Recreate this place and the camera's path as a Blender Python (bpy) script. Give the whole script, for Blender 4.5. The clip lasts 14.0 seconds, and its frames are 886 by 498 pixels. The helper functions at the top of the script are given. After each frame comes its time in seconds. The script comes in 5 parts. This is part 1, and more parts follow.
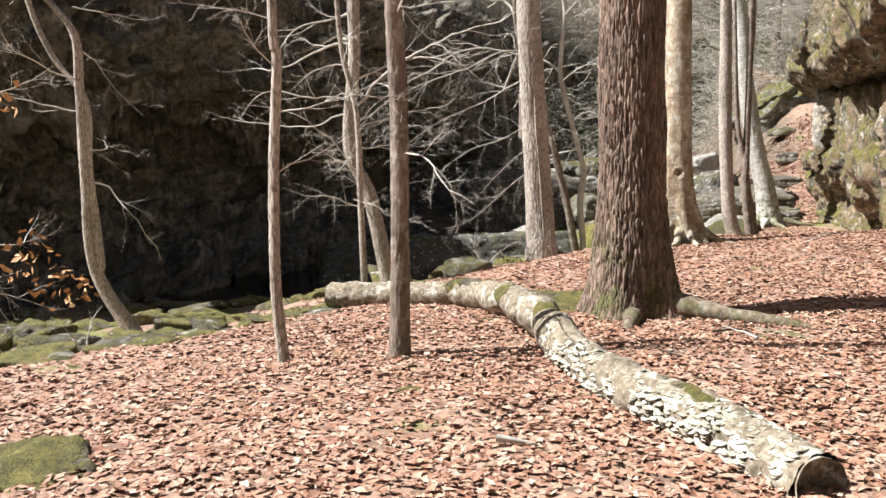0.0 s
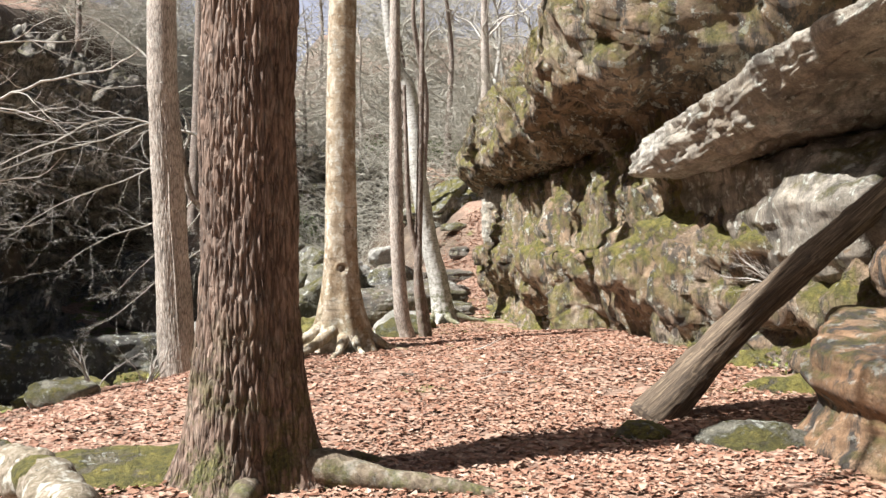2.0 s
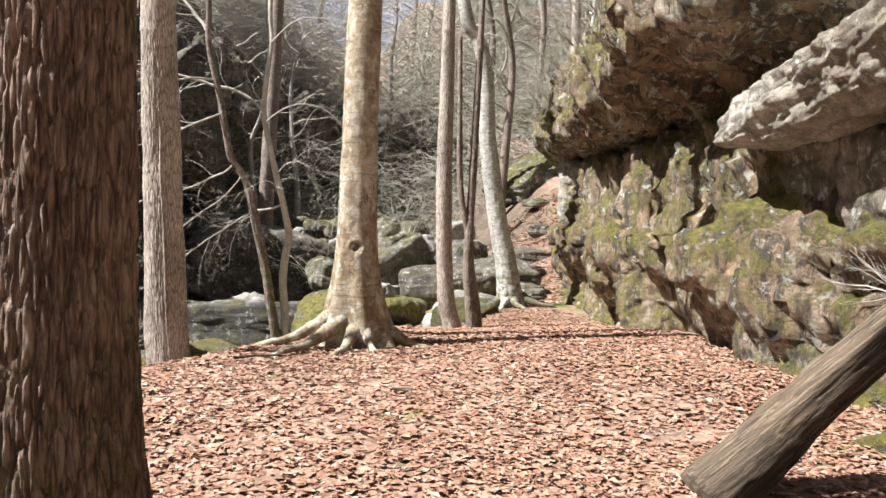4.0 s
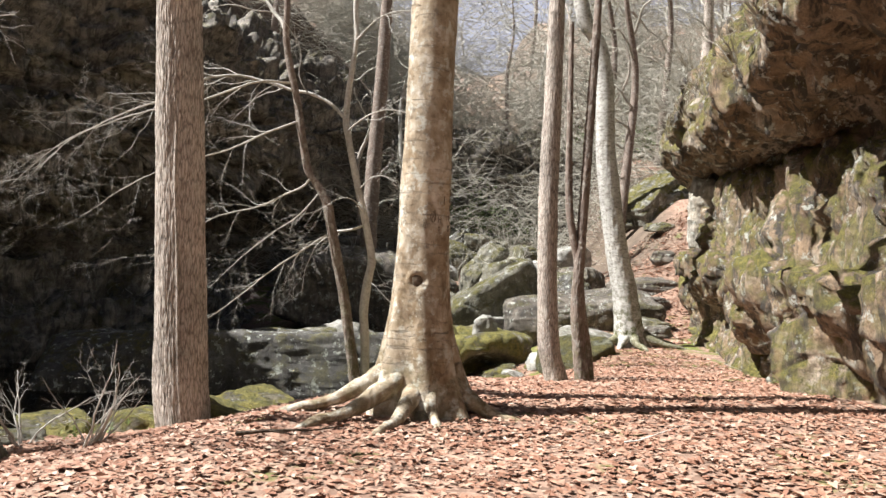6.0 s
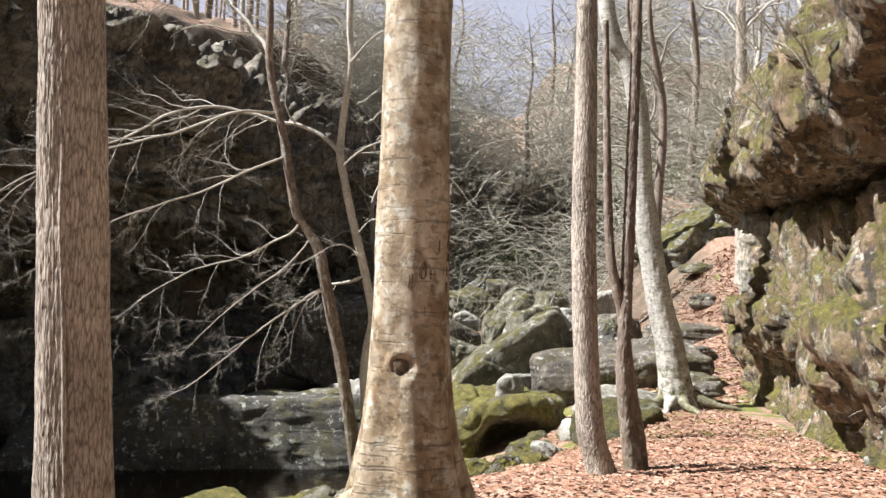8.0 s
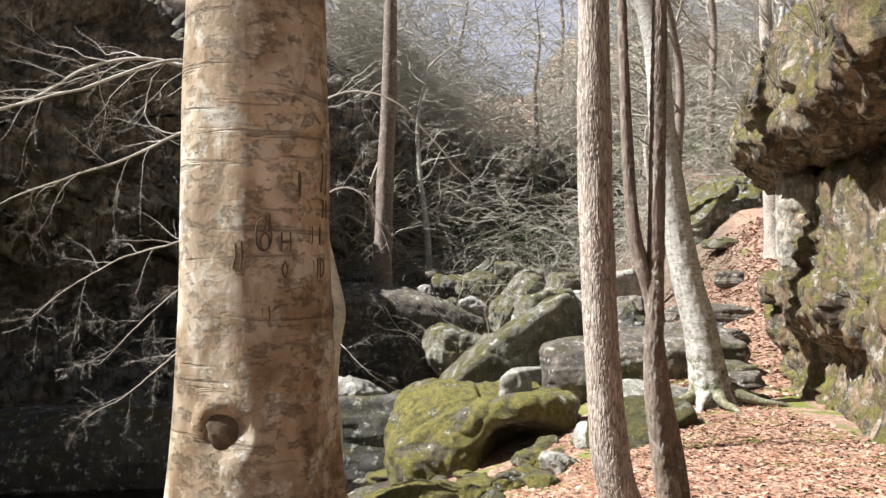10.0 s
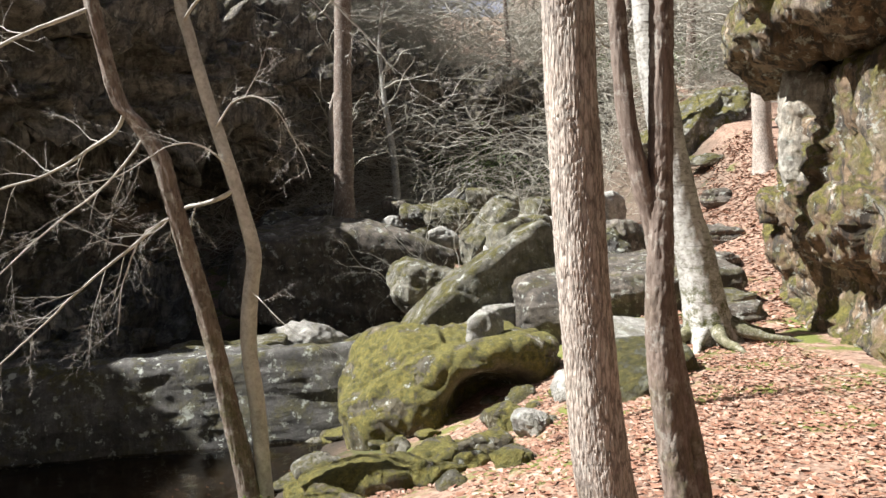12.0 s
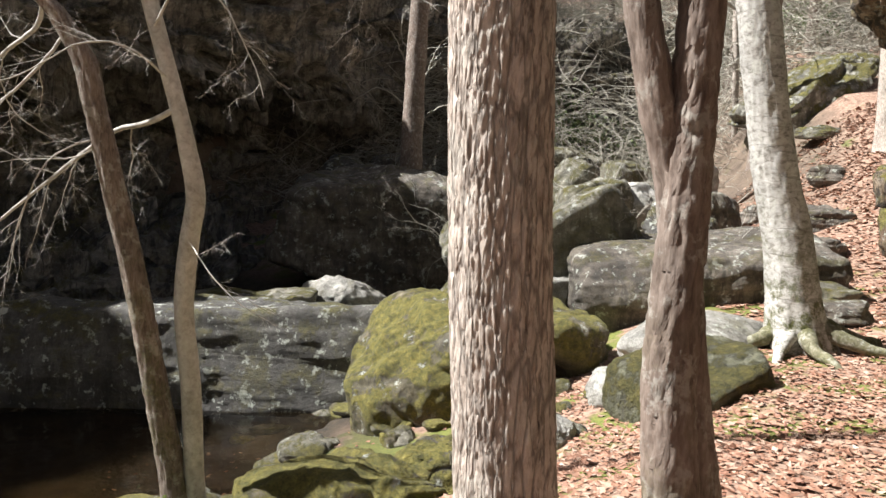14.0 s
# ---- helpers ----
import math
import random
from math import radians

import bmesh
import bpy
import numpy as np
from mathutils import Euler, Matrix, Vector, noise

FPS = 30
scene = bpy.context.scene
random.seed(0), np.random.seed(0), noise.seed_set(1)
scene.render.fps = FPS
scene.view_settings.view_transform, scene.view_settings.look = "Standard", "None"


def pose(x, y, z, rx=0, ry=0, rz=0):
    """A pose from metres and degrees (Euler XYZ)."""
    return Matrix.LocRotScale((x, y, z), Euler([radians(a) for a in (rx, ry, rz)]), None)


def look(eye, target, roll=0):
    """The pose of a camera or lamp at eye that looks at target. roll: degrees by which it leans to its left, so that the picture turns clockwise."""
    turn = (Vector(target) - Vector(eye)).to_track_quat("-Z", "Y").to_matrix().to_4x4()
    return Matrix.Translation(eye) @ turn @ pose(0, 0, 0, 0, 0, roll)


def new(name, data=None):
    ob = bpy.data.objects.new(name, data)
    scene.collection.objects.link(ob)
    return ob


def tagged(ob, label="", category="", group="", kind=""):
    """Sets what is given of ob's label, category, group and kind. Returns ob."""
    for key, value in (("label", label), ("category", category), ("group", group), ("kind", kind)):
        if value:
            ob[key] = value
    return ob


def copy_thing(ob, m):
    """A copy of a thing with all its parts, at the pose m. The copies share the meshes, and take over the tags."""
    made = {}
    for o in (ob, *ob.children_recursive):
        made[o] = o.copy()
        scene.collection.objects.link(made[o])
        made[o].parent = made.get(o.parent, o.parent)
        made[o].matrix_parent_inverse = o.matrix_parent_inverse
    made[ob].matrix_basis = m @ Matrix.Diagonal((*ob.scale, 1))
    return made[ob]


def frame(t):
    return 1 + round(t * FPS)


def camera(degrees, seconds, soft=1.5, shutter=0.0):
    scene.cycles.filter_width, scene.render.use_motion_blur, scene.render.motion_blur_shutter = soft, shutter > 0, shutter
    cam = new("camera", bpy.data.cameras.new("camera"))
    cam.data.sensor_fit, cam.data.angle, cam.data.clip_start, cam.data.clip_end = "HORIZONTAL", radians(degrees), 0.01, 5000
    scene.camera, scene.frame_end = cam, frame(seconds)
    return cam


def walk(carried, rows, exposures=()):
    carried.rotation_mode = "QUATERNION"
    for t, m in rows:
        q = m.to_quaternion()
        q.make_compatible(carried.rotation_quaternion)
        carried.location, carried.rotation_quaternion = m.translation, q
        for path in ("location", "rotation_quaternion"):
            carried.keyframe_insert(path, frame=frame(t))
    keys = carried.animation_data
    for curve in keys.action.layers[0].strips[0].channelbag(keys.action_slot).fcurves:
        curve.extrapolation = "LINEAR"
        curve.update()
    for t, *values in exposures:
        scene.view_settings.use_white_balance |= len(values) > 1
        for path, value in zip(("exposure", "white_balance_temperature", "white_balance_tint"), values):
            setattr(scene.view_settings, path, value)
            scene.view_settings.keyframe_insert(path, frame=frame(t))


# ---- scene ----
cam = camera(56.4, 14.0, soft=1.5)
PATH = [
    (0, (0.214, 0.371, 1.465), (0.165, 2.359, 1.251), -1.2),
    (0.5, (0.432, 1.002, 1.444), (0.505, 2.992, 1.257), 1.0),
    (1, (0.573, 1.559, 1.482), (0.909, 3.522, 1.3), 1.4),
    (1.5, (0.779, 2.078, 1.471), (1.247, 4.02, 1.381), 1.3),
    (2, (1.08, 2.591, 1.47), (1.766, 4.469, 1.466), 0.0),
    (2.5, (1.436, 2.994, 1.458), (2.258, 4.816, 1.371), 1.2),
    (3, (1.818, 3.38, 1.473), (2.514, 5.249, 1.322), 1.8),
    (3.5, (2.108, 3.77, 1.532), (2.678, 5.683, 1.411), 1.4),
    (3.7, (2.211, 3.931, 1.533), (2.734, 5.859, 1.437), 1.7),
    (5.8, (3.036, 6.33, 1.551), (3.298, 8.313, 1.518), 3.1),
    (6, (3.111, 6.553, 1.553), (3.301, 8.543, 1.526), 3.0),
    (6.5, (3.225, 7.097, 1.597), (3.285, 9.095, 1.634), 2.2),
    (7, (3.267, 7.624, 1.661), (3.331, 9.623, 1.699), 1.6),
    (7.5, (3.38, 8.185, 1.663), (3.445, 10.183, 1.703), 1.7),
    (8, (3.474, 8.738, 1.665), (3.602, 10.733, 1.743), 1.7),
    (8.2, (3.532, 8.949, 1.65), (3.663, 10.943, 1.73), 1.9),
    (10.3, (4.111, 11.371, 1.629), (4.196, 13.369, 1.648), -0.2),
    (10.5, (4.157, 11.592, 1.619), (4.222, 13.591, 1.587), -0.1),
    (11, (4.256, 12.096, 1.612), (4.235, 14.093, 1.502), -0.5),
    (11.5, (4.357, 12.604, 1.614), (4.431, 14.596, 1.446), 0.4),
    (12, (4.512, 13.058, 1.599), (4.654, 15.049, 1.468), -2.0),
    (12.5, (4.648, 13.519, 1.579), (4.541, 15.506, 1.385), -0.9),
    (13, (4.869, 14.003, 1.56), (4.836, 15.983, 1.277), 0.4),
    (13.5, (5.141, 14.465, 1.513), (5.073, 16.443, 1.227), 1.4),
    (14, (5.393, 14.976, 1.457), (5.312, 16.961, 1.227), 2.0),
]
walk(cam, [(t, look(eye, target, roll)) for t, eye, target, roll in PATH])

# ---- light ----
SUN_AZ, SUN_EL = 269.0, 52     # degrees, clockwise from +y, and above the horizon
world = bpy.data.worlds.new("sky")
scene.world = world
world.use_nodes = True
wn = world.node_tree
sky = wn.nodes.new("ShaderNodeTexSky")
sky.sky_type, sky.sun_disc = "NISHITA", False
sky.dust_density, sky.air_density = 5.0, 1.0
sky.sun_elevation, sky.sun_rotation = radians(SUN_EL), radians(SUN_AZ)
bg = wn.nodes["Background"]
bg.inputs["Strength"].default_value = 0.0205
wn.links.new(sky.outputs[0], bg.inputs["Color"])
sun = new("sun", bpy.data.lights.new("sun", "SUN"))
sun.data.energy, sun.data.angle, sun.data.color = 5.0, radians(0.53), (1.0, 0.98, 0.96)
to_sun = Vector((math.sin(radians(SUN_AZ)) * math.cos(radians(SUN_EL)), math.cos(radians(SUN_AZ)) * math.cos(radians(SUN_EL)), math.sin(radians(SUN_EL))))
sun.matrix_world = look((0, 0, 40), Vector((0, 0, 40)) - to_sun)
scene.view_settings.exposure = 1.39


# added glowing sheet that stands in for pale hazy sky low over the far ridge
HAZE = bpy.data.materials.new("glowing_sky_sheet")
HAZE.use_nodes = True
HAZE.node_tree.nodes.clear()
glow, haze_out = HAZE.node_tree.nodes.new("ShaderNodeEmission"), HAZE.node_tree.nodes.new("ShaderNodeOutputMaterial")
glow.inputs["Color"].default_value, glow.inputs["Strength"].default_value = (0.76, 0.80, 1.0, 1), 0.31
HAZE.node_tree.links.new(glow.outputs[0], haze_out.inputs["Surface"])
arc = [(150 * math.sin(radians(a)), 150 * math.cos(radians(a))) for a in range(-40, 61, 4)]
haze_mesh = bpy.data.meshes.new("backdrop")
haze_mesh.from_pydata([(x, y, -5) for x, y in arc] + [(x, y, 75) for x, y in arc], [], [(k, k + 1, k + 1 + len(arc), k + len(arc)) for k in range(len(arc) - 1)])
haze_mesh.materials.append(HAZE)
tagged(new("backdrop", haze_mesh), "added glowing sheet for the pale hazy sky above the far ridge", "sky", kind="structure")


# ---- numeric helpers ----
def lattice(i, j, k, seed):
    h = (i * 374761393 + j * 668265263 + k * 2147483647 + seed * 1274126177) & 0xFFFFFFFF
    h = ((h ^ (h >> 13)) * 1274126177) & 0xFFFFFFFF
    h = ((h ^ (h >> 15)) * 2246822519) & 0xFFFFFFFF
    return ((h ^ (h >> 16)) & 0xFFFF) / 32767.5 - 1.0


def vnoise(p, seed=0):
    """Smooth noise in -1..1 at the points p (N x 3)."""
    q = np.floor(p).astype(np.int64)
    f = p - q
    f = f * f * f * (f * (f * 6 - 15) + 10)
    i, j, k = q[:, 0], q[:, 1], q[:, 2]
    x, y, z = f[:, 0], f[:, 1], f[:, 2]
    c = [lattice(i + a, j + b, k + d, seed) for a in (0, 1) for b in (0, 1) for d in (0, 1)]
    lo = (c[0] * (1 - z) + c[1] * z) * (1 - y) + (c[2] * (1 - z) + c[3] * z) * y
    hi = (c[4] * (1 - z) + c[5] * z) * (1 - y) + (c[6] * (1 - z) + c[7] * z) * y
    return lo * (1 - x) + hi * x


def fbm(p, seed=0, octaves=4, gain=0.5):
    total, amp = np.zeros(len(p)), 1.0
    for o in range(octaves):
        total += amp * vnoise(p * (2.03 ** o), seed + 17 * o)
        amp *= gain
    return total


def ridged(p, seed=0, octaves=3):
    total, amp = np.zeros(len(p)), 1.0
    for o in range(octaves):
        total += amp * (1 - 2 * np.abs(vnoise(p * (2.03 ** o), seed + 31 * o)))
        amp *= 0.5
    return total


def worley(p, seed=0):
    """Distance to the edge between cells, and a random value for each cell."""
    q = np.floor(p).astype(np.int64)
    f1, f2, cell = np.full(len(p), 9.0), np.full(len(p), 9.0), np.zeros(len(p))
    for a in (-1, 0, 1):
        for b in (-1, 0, 1):
            for c in (-1, 0, 1):
                i, j, k = q[:, 0] + a, q[:, 1] + b, q[:, 2] + c
                s = [0.5 + 0.45 * lattice(i, j, k, seed + n) for n in (1, 2, 3)]
                d = np.sqrt((i + s[0] - p[:, 0]) ** 2 + (j + s[1] - p[:, 1]) ** 2 + (k + s[2] - p[:, 2]) ** 2)
                near = d < f1
                f2 = np.where(near, f1, np.minimum(f2, d))
                cell = np.where(near, lattice(i, j, k, seed + 9), cell)
                f1 = np.where(near, d, f1)
    return f2 - f1, cell


def ease(a, b, v):
    t = np.clip((v - a) / (b - a), 0, 1)
    return t * t * (3 - 2 * t)


def side_of(line, x, y):
    """Signed distance of the points from a polyline, positive on its left."""
    best, sign = np.full(x.shape, 1e9), np.ones(x.shape)
    for (ax, ay), (bx, by) in zip(line, line[1:]):
        dx, dy = bx - ax, by - ay
        t = np.clip(((x - ax) * dx + (y - ay) * dy) / (dx * dx + dy * dy), 0, 1)
        qx, qy = x - ax - t * dx, y - ay - t * dy
        d = np.hypot(qx, qy)
        near = d < best
        best = np.where(near, d, best)
        sign = np.where(near, np.where(dx * qy - dy * qx > 0, 1, -1), sign)
    return best * sign


def smooth_line(points, step):
    """A smooth curve through points (rows of any width), resampled at about the step, by its first three columns."""
    p = np.array(points, float)
    p = np.vstack([2 * p[0] - p[1], p, 2 * p[-1] - p[-2]])
    out = []
    for a, b, c, d in zip(p, p[1:], p[2:], p[3:]):
        n = max(1, int(np.linalg.norm((c - b)[:3]) / step))
        for t in np.arange(n) / n:
            out.append(0.5 * (2 * b + (c - a) * t + (2 * a - 5 * b + 4 * c - d) * t * t + (3 * b - a - 3 * c + d) * t ** 3))
    out.append(p[-2])
    return np.array(out)


# ---- the lie of the land ----
BANK = [(-12.0, -6.0), (-9.0, 0.5), (-3.6, 6.0), (-0.6, 9.4), (1.4, 12.9), (3.4, 16.2), (5.6, 19.4), (7.2, 22.6), (8.0, 27.0), (9.5, 34.0), (13.0, 60.0)]
CLIFF_R = [(7.5, -14.0), (7.0, -4.0), (6.6, 2.0), (6.3, 5.2), (6.6, 7.2), (7.0, 9.4), (7.3, 11.6), (7.7, 13.4), (9.0, 16.6), (9.4, 18.4), (9.9, 20.6), (10.5, 22.6), (10.95, 24.6), (11.4, 26.4), (12.1, 28.2), (13.3, 29.4), (16.0, 30.6), (24.0, 32.0)]
CLIFF_L = [(-30.0, -14.0), (-24.0, 0.0), (-18.0, 9.0), (-14.0, 16.0), (-10.0, 23.0), (-7.5, 29.0), (-4.0, 35.0), (-1.5, 41.0), (1.0, 48.0), (6.0, 54.0), (15.0, 58.0), (30.0, 66.0)]
WATER_Z = -2.4


def terrain(x, y):
    x, y = np.asarray(x, float), np.asarray(y, float)
    d = side_of(BANK, x, y)
    top = 0.12 - 0.75 * ease(13, 22, y) + 0.10 * ease(4, 7, x) * (1 - ease(12, 16, y))
    hill = np.minimum(np.maximum(0, y - 26.0), 38)
    top = top + 0.26 * hill * ease(10.0, 16.5, x - 0.10 * (y - 27))
    floor = 1.30 + 0.75 * ease(13, 20, y) + 0.80 * ease(20.0, 23.0, y)
    z = top - (floor + top) * np.clip((d + 0.8) / 6.2, 0, 1)
    z = z + (1.9 * ease(33, 46, y) + 1.6 * ease(42, 56, y)) * ease(0.5, 5, d)
    behind_r = -side_of(CLIFF_R, x, y)
    z = z + (6.5 + 0.28 * np.minimum(np.maximum(behind_r, 0), 40)) * ease(1.6, 4.5, behind_r)
    behind_l = side_of(CLIFF_L, x, y)
    far = ease(44, 60, y) * ease(-3, 8, x)
    near_low = 1 - 0.45 * (1 - ease(18, 27, y))
    z = z + (11.5 * near_low * (1 - 0.62 * far) + 0.34 * np.minimum(np.maximum(behind_l, 0), 60)) * ease(1.8, 6.0, behind_l)
    p = np.stack([x.ravel() * 0.55, y.ravel() * 0.55, np.zeros(x.size)], 1)
    lump = fbm(p, 5, 4).reshape(x.shape)
    z = z + lump * (0.045 + 0.10 * ease(0, 3, d) + 0.35 * ease(4, 12, behind_r) + 0.5 * ease(4, 12, behind_l))
    return z


def ground_z(x, y):
    return float(terrain(np.array([x]), np.array([y]))[0])


# ---- mesh helpers ----
class Acc:
    """Collects vertices and faces into one mesh."""

    def __init__(self):
        self.v, self.f, self.n = [], [], 0

    def add(self, verts, faces):
        self.v.append(np.asarray(verts, float))
        self.f.extend((np.asarray(faces) + self.n).tolist())
        self.n += len(verts)

    def mesh(self, name, material, smooth=True):
        me = bpy.data.meshes.new(name)
        me.from_pydata(np.vstack(self.v).tolist(), [], self.f)
        me.materials.append(material)
        if smooth:
            me.shade_smooth()
        me.update()
        return me


def grid_faces(rows, cols, wrap=False):
    r, c = np.meshgrid(np.arange(rows - 1), np.arange(cols if wrap else cols - 1), indexing="ij")
    a, b = r * cols + c, r * cols + (c + 1) % cols
    return np.stack([a, b, b + cols, a + cols], -1).reshape(-1, 4)


def put(name, mesh, parent=None, label="", category="", group="", kind=""):
    ob = new(name, mesh)
    if parent:
        ob.parent = parent
    return tagged(ob, label, category, group, kind)


def thing(name, label, category, group="", at=(0, 0, 0)):
    ob = new(name)
    ob.location = at
    ob.empty_display_size = 0.2
    return tagged(ob, label, category, group)


def tube(path, radii, sides):
    """Vertices and faces of a round tube along a path."""
    path = np.asarray(path, float)
    t = np.gradient(path, axis=0)
    t /= np.linalg.norm(t, axis=1)[:, None] + 1e-9
    ref = np.array([0.3, 0.9, 0.2]) if abs(t[0] @ np.array([0.3, 0.9, 0.2])) < 0.8 else np.array([1.0, 0, 0])
    u = np.cross(t, ref)
    u /= np.linalg.norm(u, axis=1)[:, None]
    w = np.cross(t, u)
    a = np.arange(sides) * 2 * math.pi / sides
    r = np.asarray(radii, float)[:, None, None]
    ring = path[:, None, :] + r * (np.cos(a)[None, :, None] * u[:, None, :] + np.sin(a)[None, :, None] * w[:, None, :])
    return ring.reshape(-1, 3), grid_faces(len(path), sides, True)


# ---- materials ----
def material(name):
    m = bpy.data.materials.new(name)
    m.use_nodes = True
    nt = m.node_tree
    return m, nt, nt.nodes["Principled BSDF"]


def node(nt, kind, **values):
    n = nt.nodes.new(kind)
    for key, value in values.items():
        n.inputs[key.replace("_", " ")].default_value = value
    return n


def coords(nt, scale=(1, 1, 1)):
    g = nt.nodes.new("ShaderNodeNewGeometry")
    m = nt.nodes.new("ShaderNodeMapping")
    m.inputs["Scale"].default_value = scale
    nt.links.new(g.outputs["Position"], m.inputs["Vector"])
    return m.outputs[0]


def grain_coords(nt, axis, across, along):
    """Coordinates stretched along an axis, for the grain of wood that lies or leans."""
    w = Vector(axis).normalized()
    u = w.orthogonal().normalized()
    g, c = nt.nodes.new("ShaderNodeNewGeometry"), nt.nodes.new("ShaderNodeCombineXYZ")
    for k, (d, s) in enumerate(((u, across), (w.cross(u), across), (w, along))):
        dot = nt.nodes.new("ShaderNodeVectorMath")
        dot.operation = "DOT_PRODUCT"
        dot.inputs[1].default_value = d * s
        nt.links.new(g.outputs["Position"], dot.inputs[0])
        nt.links.new(dot.outputs["Value"], c.inputs[k])
    return c.outputs[0]


def noise_tex(nt, vec, scale, detail=5, rough=0.55, distort=0.0):
    n = node(nt, "ShaderNodeTexNoise", Scale=scale, Detail=detail, Roughness=rough, Distortion=distort)
    nt.links.new(vec, n.inputs["Vector"])
    return n.outputs["Fac"]


def ramp(nt, fac, stops):
    r = nt.nodes.new("ShaderNodeValToRGB")
    e = r.color_ramp.elements
    while len(e) < len(stops):
        e.new(0.5)
    for el, (pos, col) in zip(e, stops):
        el.position = pos
        el.color = (*col, 1) if len(col) == 3 else col
    nt.links.new(fac, r.inputs["Fac"])
    return r.outputs["Color"]


def grey(v):
    return (v, v, v)


def mix(nt, fac, a, b, blend="MIX"):
    m = nt.nodes.new("ShaderNodeMix")
    m.data_type, m.blend_type = "RGBA", blend
    for sock, value in ((m.inputs["Factor"], fac), (m.inputs[6], a), (m.inputs[7], b)):
        if isinstance(value, (int, float)):
            sock.default_value = value
        elif isinstance(value, tuple):
            sock.default_value = (*value, 1)
        else:
            nt.links.new(value, sock)
    return m.outputs[2]


def math_node(nt, op, a, b=0.0):
    m = nt.nodes.new("ShaderNodeMath")
    m.operation = op
    for sock, value in zip(m.inputs, (a, b)):
        if isinstance(value, (int, float)):
            sock.default_value = value
        else:
            nt.links.new(value, sock)
    return m.outputs[0]


def bump(nt, bsdf, height, strength, distance):
    b = node(nt, "ShaderNodeBump", Strength=strength, Distance=distance)
    nt.links.new(height, b.inputs["Height"])
    nt.links.new(b.outputs[0], bsdf.inputs["Normal"])


def up_mask(nt, low, high):
    """1 where a face looks up, 0 where it stands or hangs."""
    g = nt.nodes.new("ShaderNodeNewGeometry")
    s = nt.nodes.new("ShaderNodeSeparateXYZ")
    nt.links.new(g.outputs["Normal"], s.inputs[0])
    r = node(nt, "ShaderNodeMapRange", From_Min=low, From_Max=high)
    nt.links.new(s.outputs[2], r.inputs[0])
    return r.outputs[0]


def rock_material(name, tones, moss=0.5, lichen=0.4, stain=0.5, strata=1.0, wet=0.8, moss_from=-0.15, moss_gain=1.0):
    tones = [tuple(0.60 * c for c in t) for t in tones]
    m, nt, b = material(name)
    v = coords(nt)
    flat = coords(nt, (0.35, 0.35, 2.2))
    col = ramp(nt, noise_tex(nt, v, 0.9, 6, 0.6), [(0.32, tones[0]), (0.5, tones[1]), (0.68, tones[2])])
    layers = ramp(nt, noise_tex(nt, flat, 1.6, 7, 0.68, 0.6), [(0.35, grey(0.32)), (0.58, grey(1.1))])
    col = mix(nt, 0.55 * strata, col, layers, "MULTIPLY")
    grain = noise_tex(nt, v, 55, 4, 0.7)
    col = mix(nt, 0.7, col, ramp(nt, grain, [(0.3, grey(0.5)), (0.7, grey(1.4))]), "MULTIPLY")
    mottle = ramp(nt, noise_tex(nt, v, 4.2, 9, 0.76), [(0.36, grey(0.38)), (0.62, grey(1.3))])
    col = mix(nt, 0.75, col, mottle, "MULTIPLY")
    spots = ramp(nt, noise_tex(nt, coords(nt, (1.6, 1.6, 0.28)), 3.0, 9, 0.74), [(0.485, grey(0)), (0.56, grey(1))])
    col = mix(nt, math_node(nt, "MULTIPLY", spots, stain), col, (0.035, 0.032, 0.028))
    pale = ramp(nt, noise_tex(nt, v, 5.5, 8, 0.72), [(0.565, grey(0)), (0.61, grey(1))])
    col = mix(nt, math_node(nt, "MULTIPLY", pale, lichen), col, (0.50, 0.53, 0.47))
    up = up_mask(nt, moss_from, 0.7)
    patch = ramp(nt, noise_tex(nt, v, 2.3, 9, 0.72), [(0.47 - 0.09 * min(moss, 1.5) + 0.06, grey(0)), (0.56 - 0.09 * min(moss, 1.5) + 0.06, grey(1))])
    fuzz = math_node(nt, "ADD", math_node(nt, "MULTIPLY", noise_tex(nt, v, 90, 3, 0.7), 0.5), math_node(nt, "MULTIPLY", noise_tex(nt, v, 26, 6, 0.75), 0.5))
    green = ramp(nt, noise_tex(nt, v, 10, 8, 0.72), [(p, tuple(moss_gain * c for c in t)) for p, t in ((0.30, (0.038, 0.038, 0.010)), (0.48, (0.084, 0.077, 0.016)), (0.60, (0.128, 0.110, 0.024)), (0.72, (0.20, 0.165, 0.048)))])
    green = mix(nt, 0.9, green, ramp(nt, fuzz, [(0.36, grey(0.35)), (0.64, grey(1.6))]), "MULTIPLY")
    cover = math_node(nt, "MULTIPLY", math_node(nt, "MULTIPLY", up, patch), moss * 1.6)
    cover = math_node(nt, "MINIMUM", cover, 1.0)
    col = mix(nt, cover, col, green)
    nt.links.new(col, b.inputs["Base Color"])
    b.inputs["Roughness"].default_value = wet
    h = math_node(nt, "ADD", math_node(nt, "MULTIPLY", noise_tex(nt, v, 14, 8, 0.68), 1.0), math_node(nt, "MULTIPLY", grain, 0.25))
    h = math_node(nt, "ADD", h, math_node(nt, "MULTIPLY", math_node(nt, "MULTIPLY", cover, fuzz), 1.3))
    fine = noise_tex(nt, v, 34, 8, 0.78)
    h = math_node(nt, "ADD", h, math_node(nt, "MULTIPLY", fine, 0.5))
    bump(nt, b, h, 1.0, 0.042)
    return m


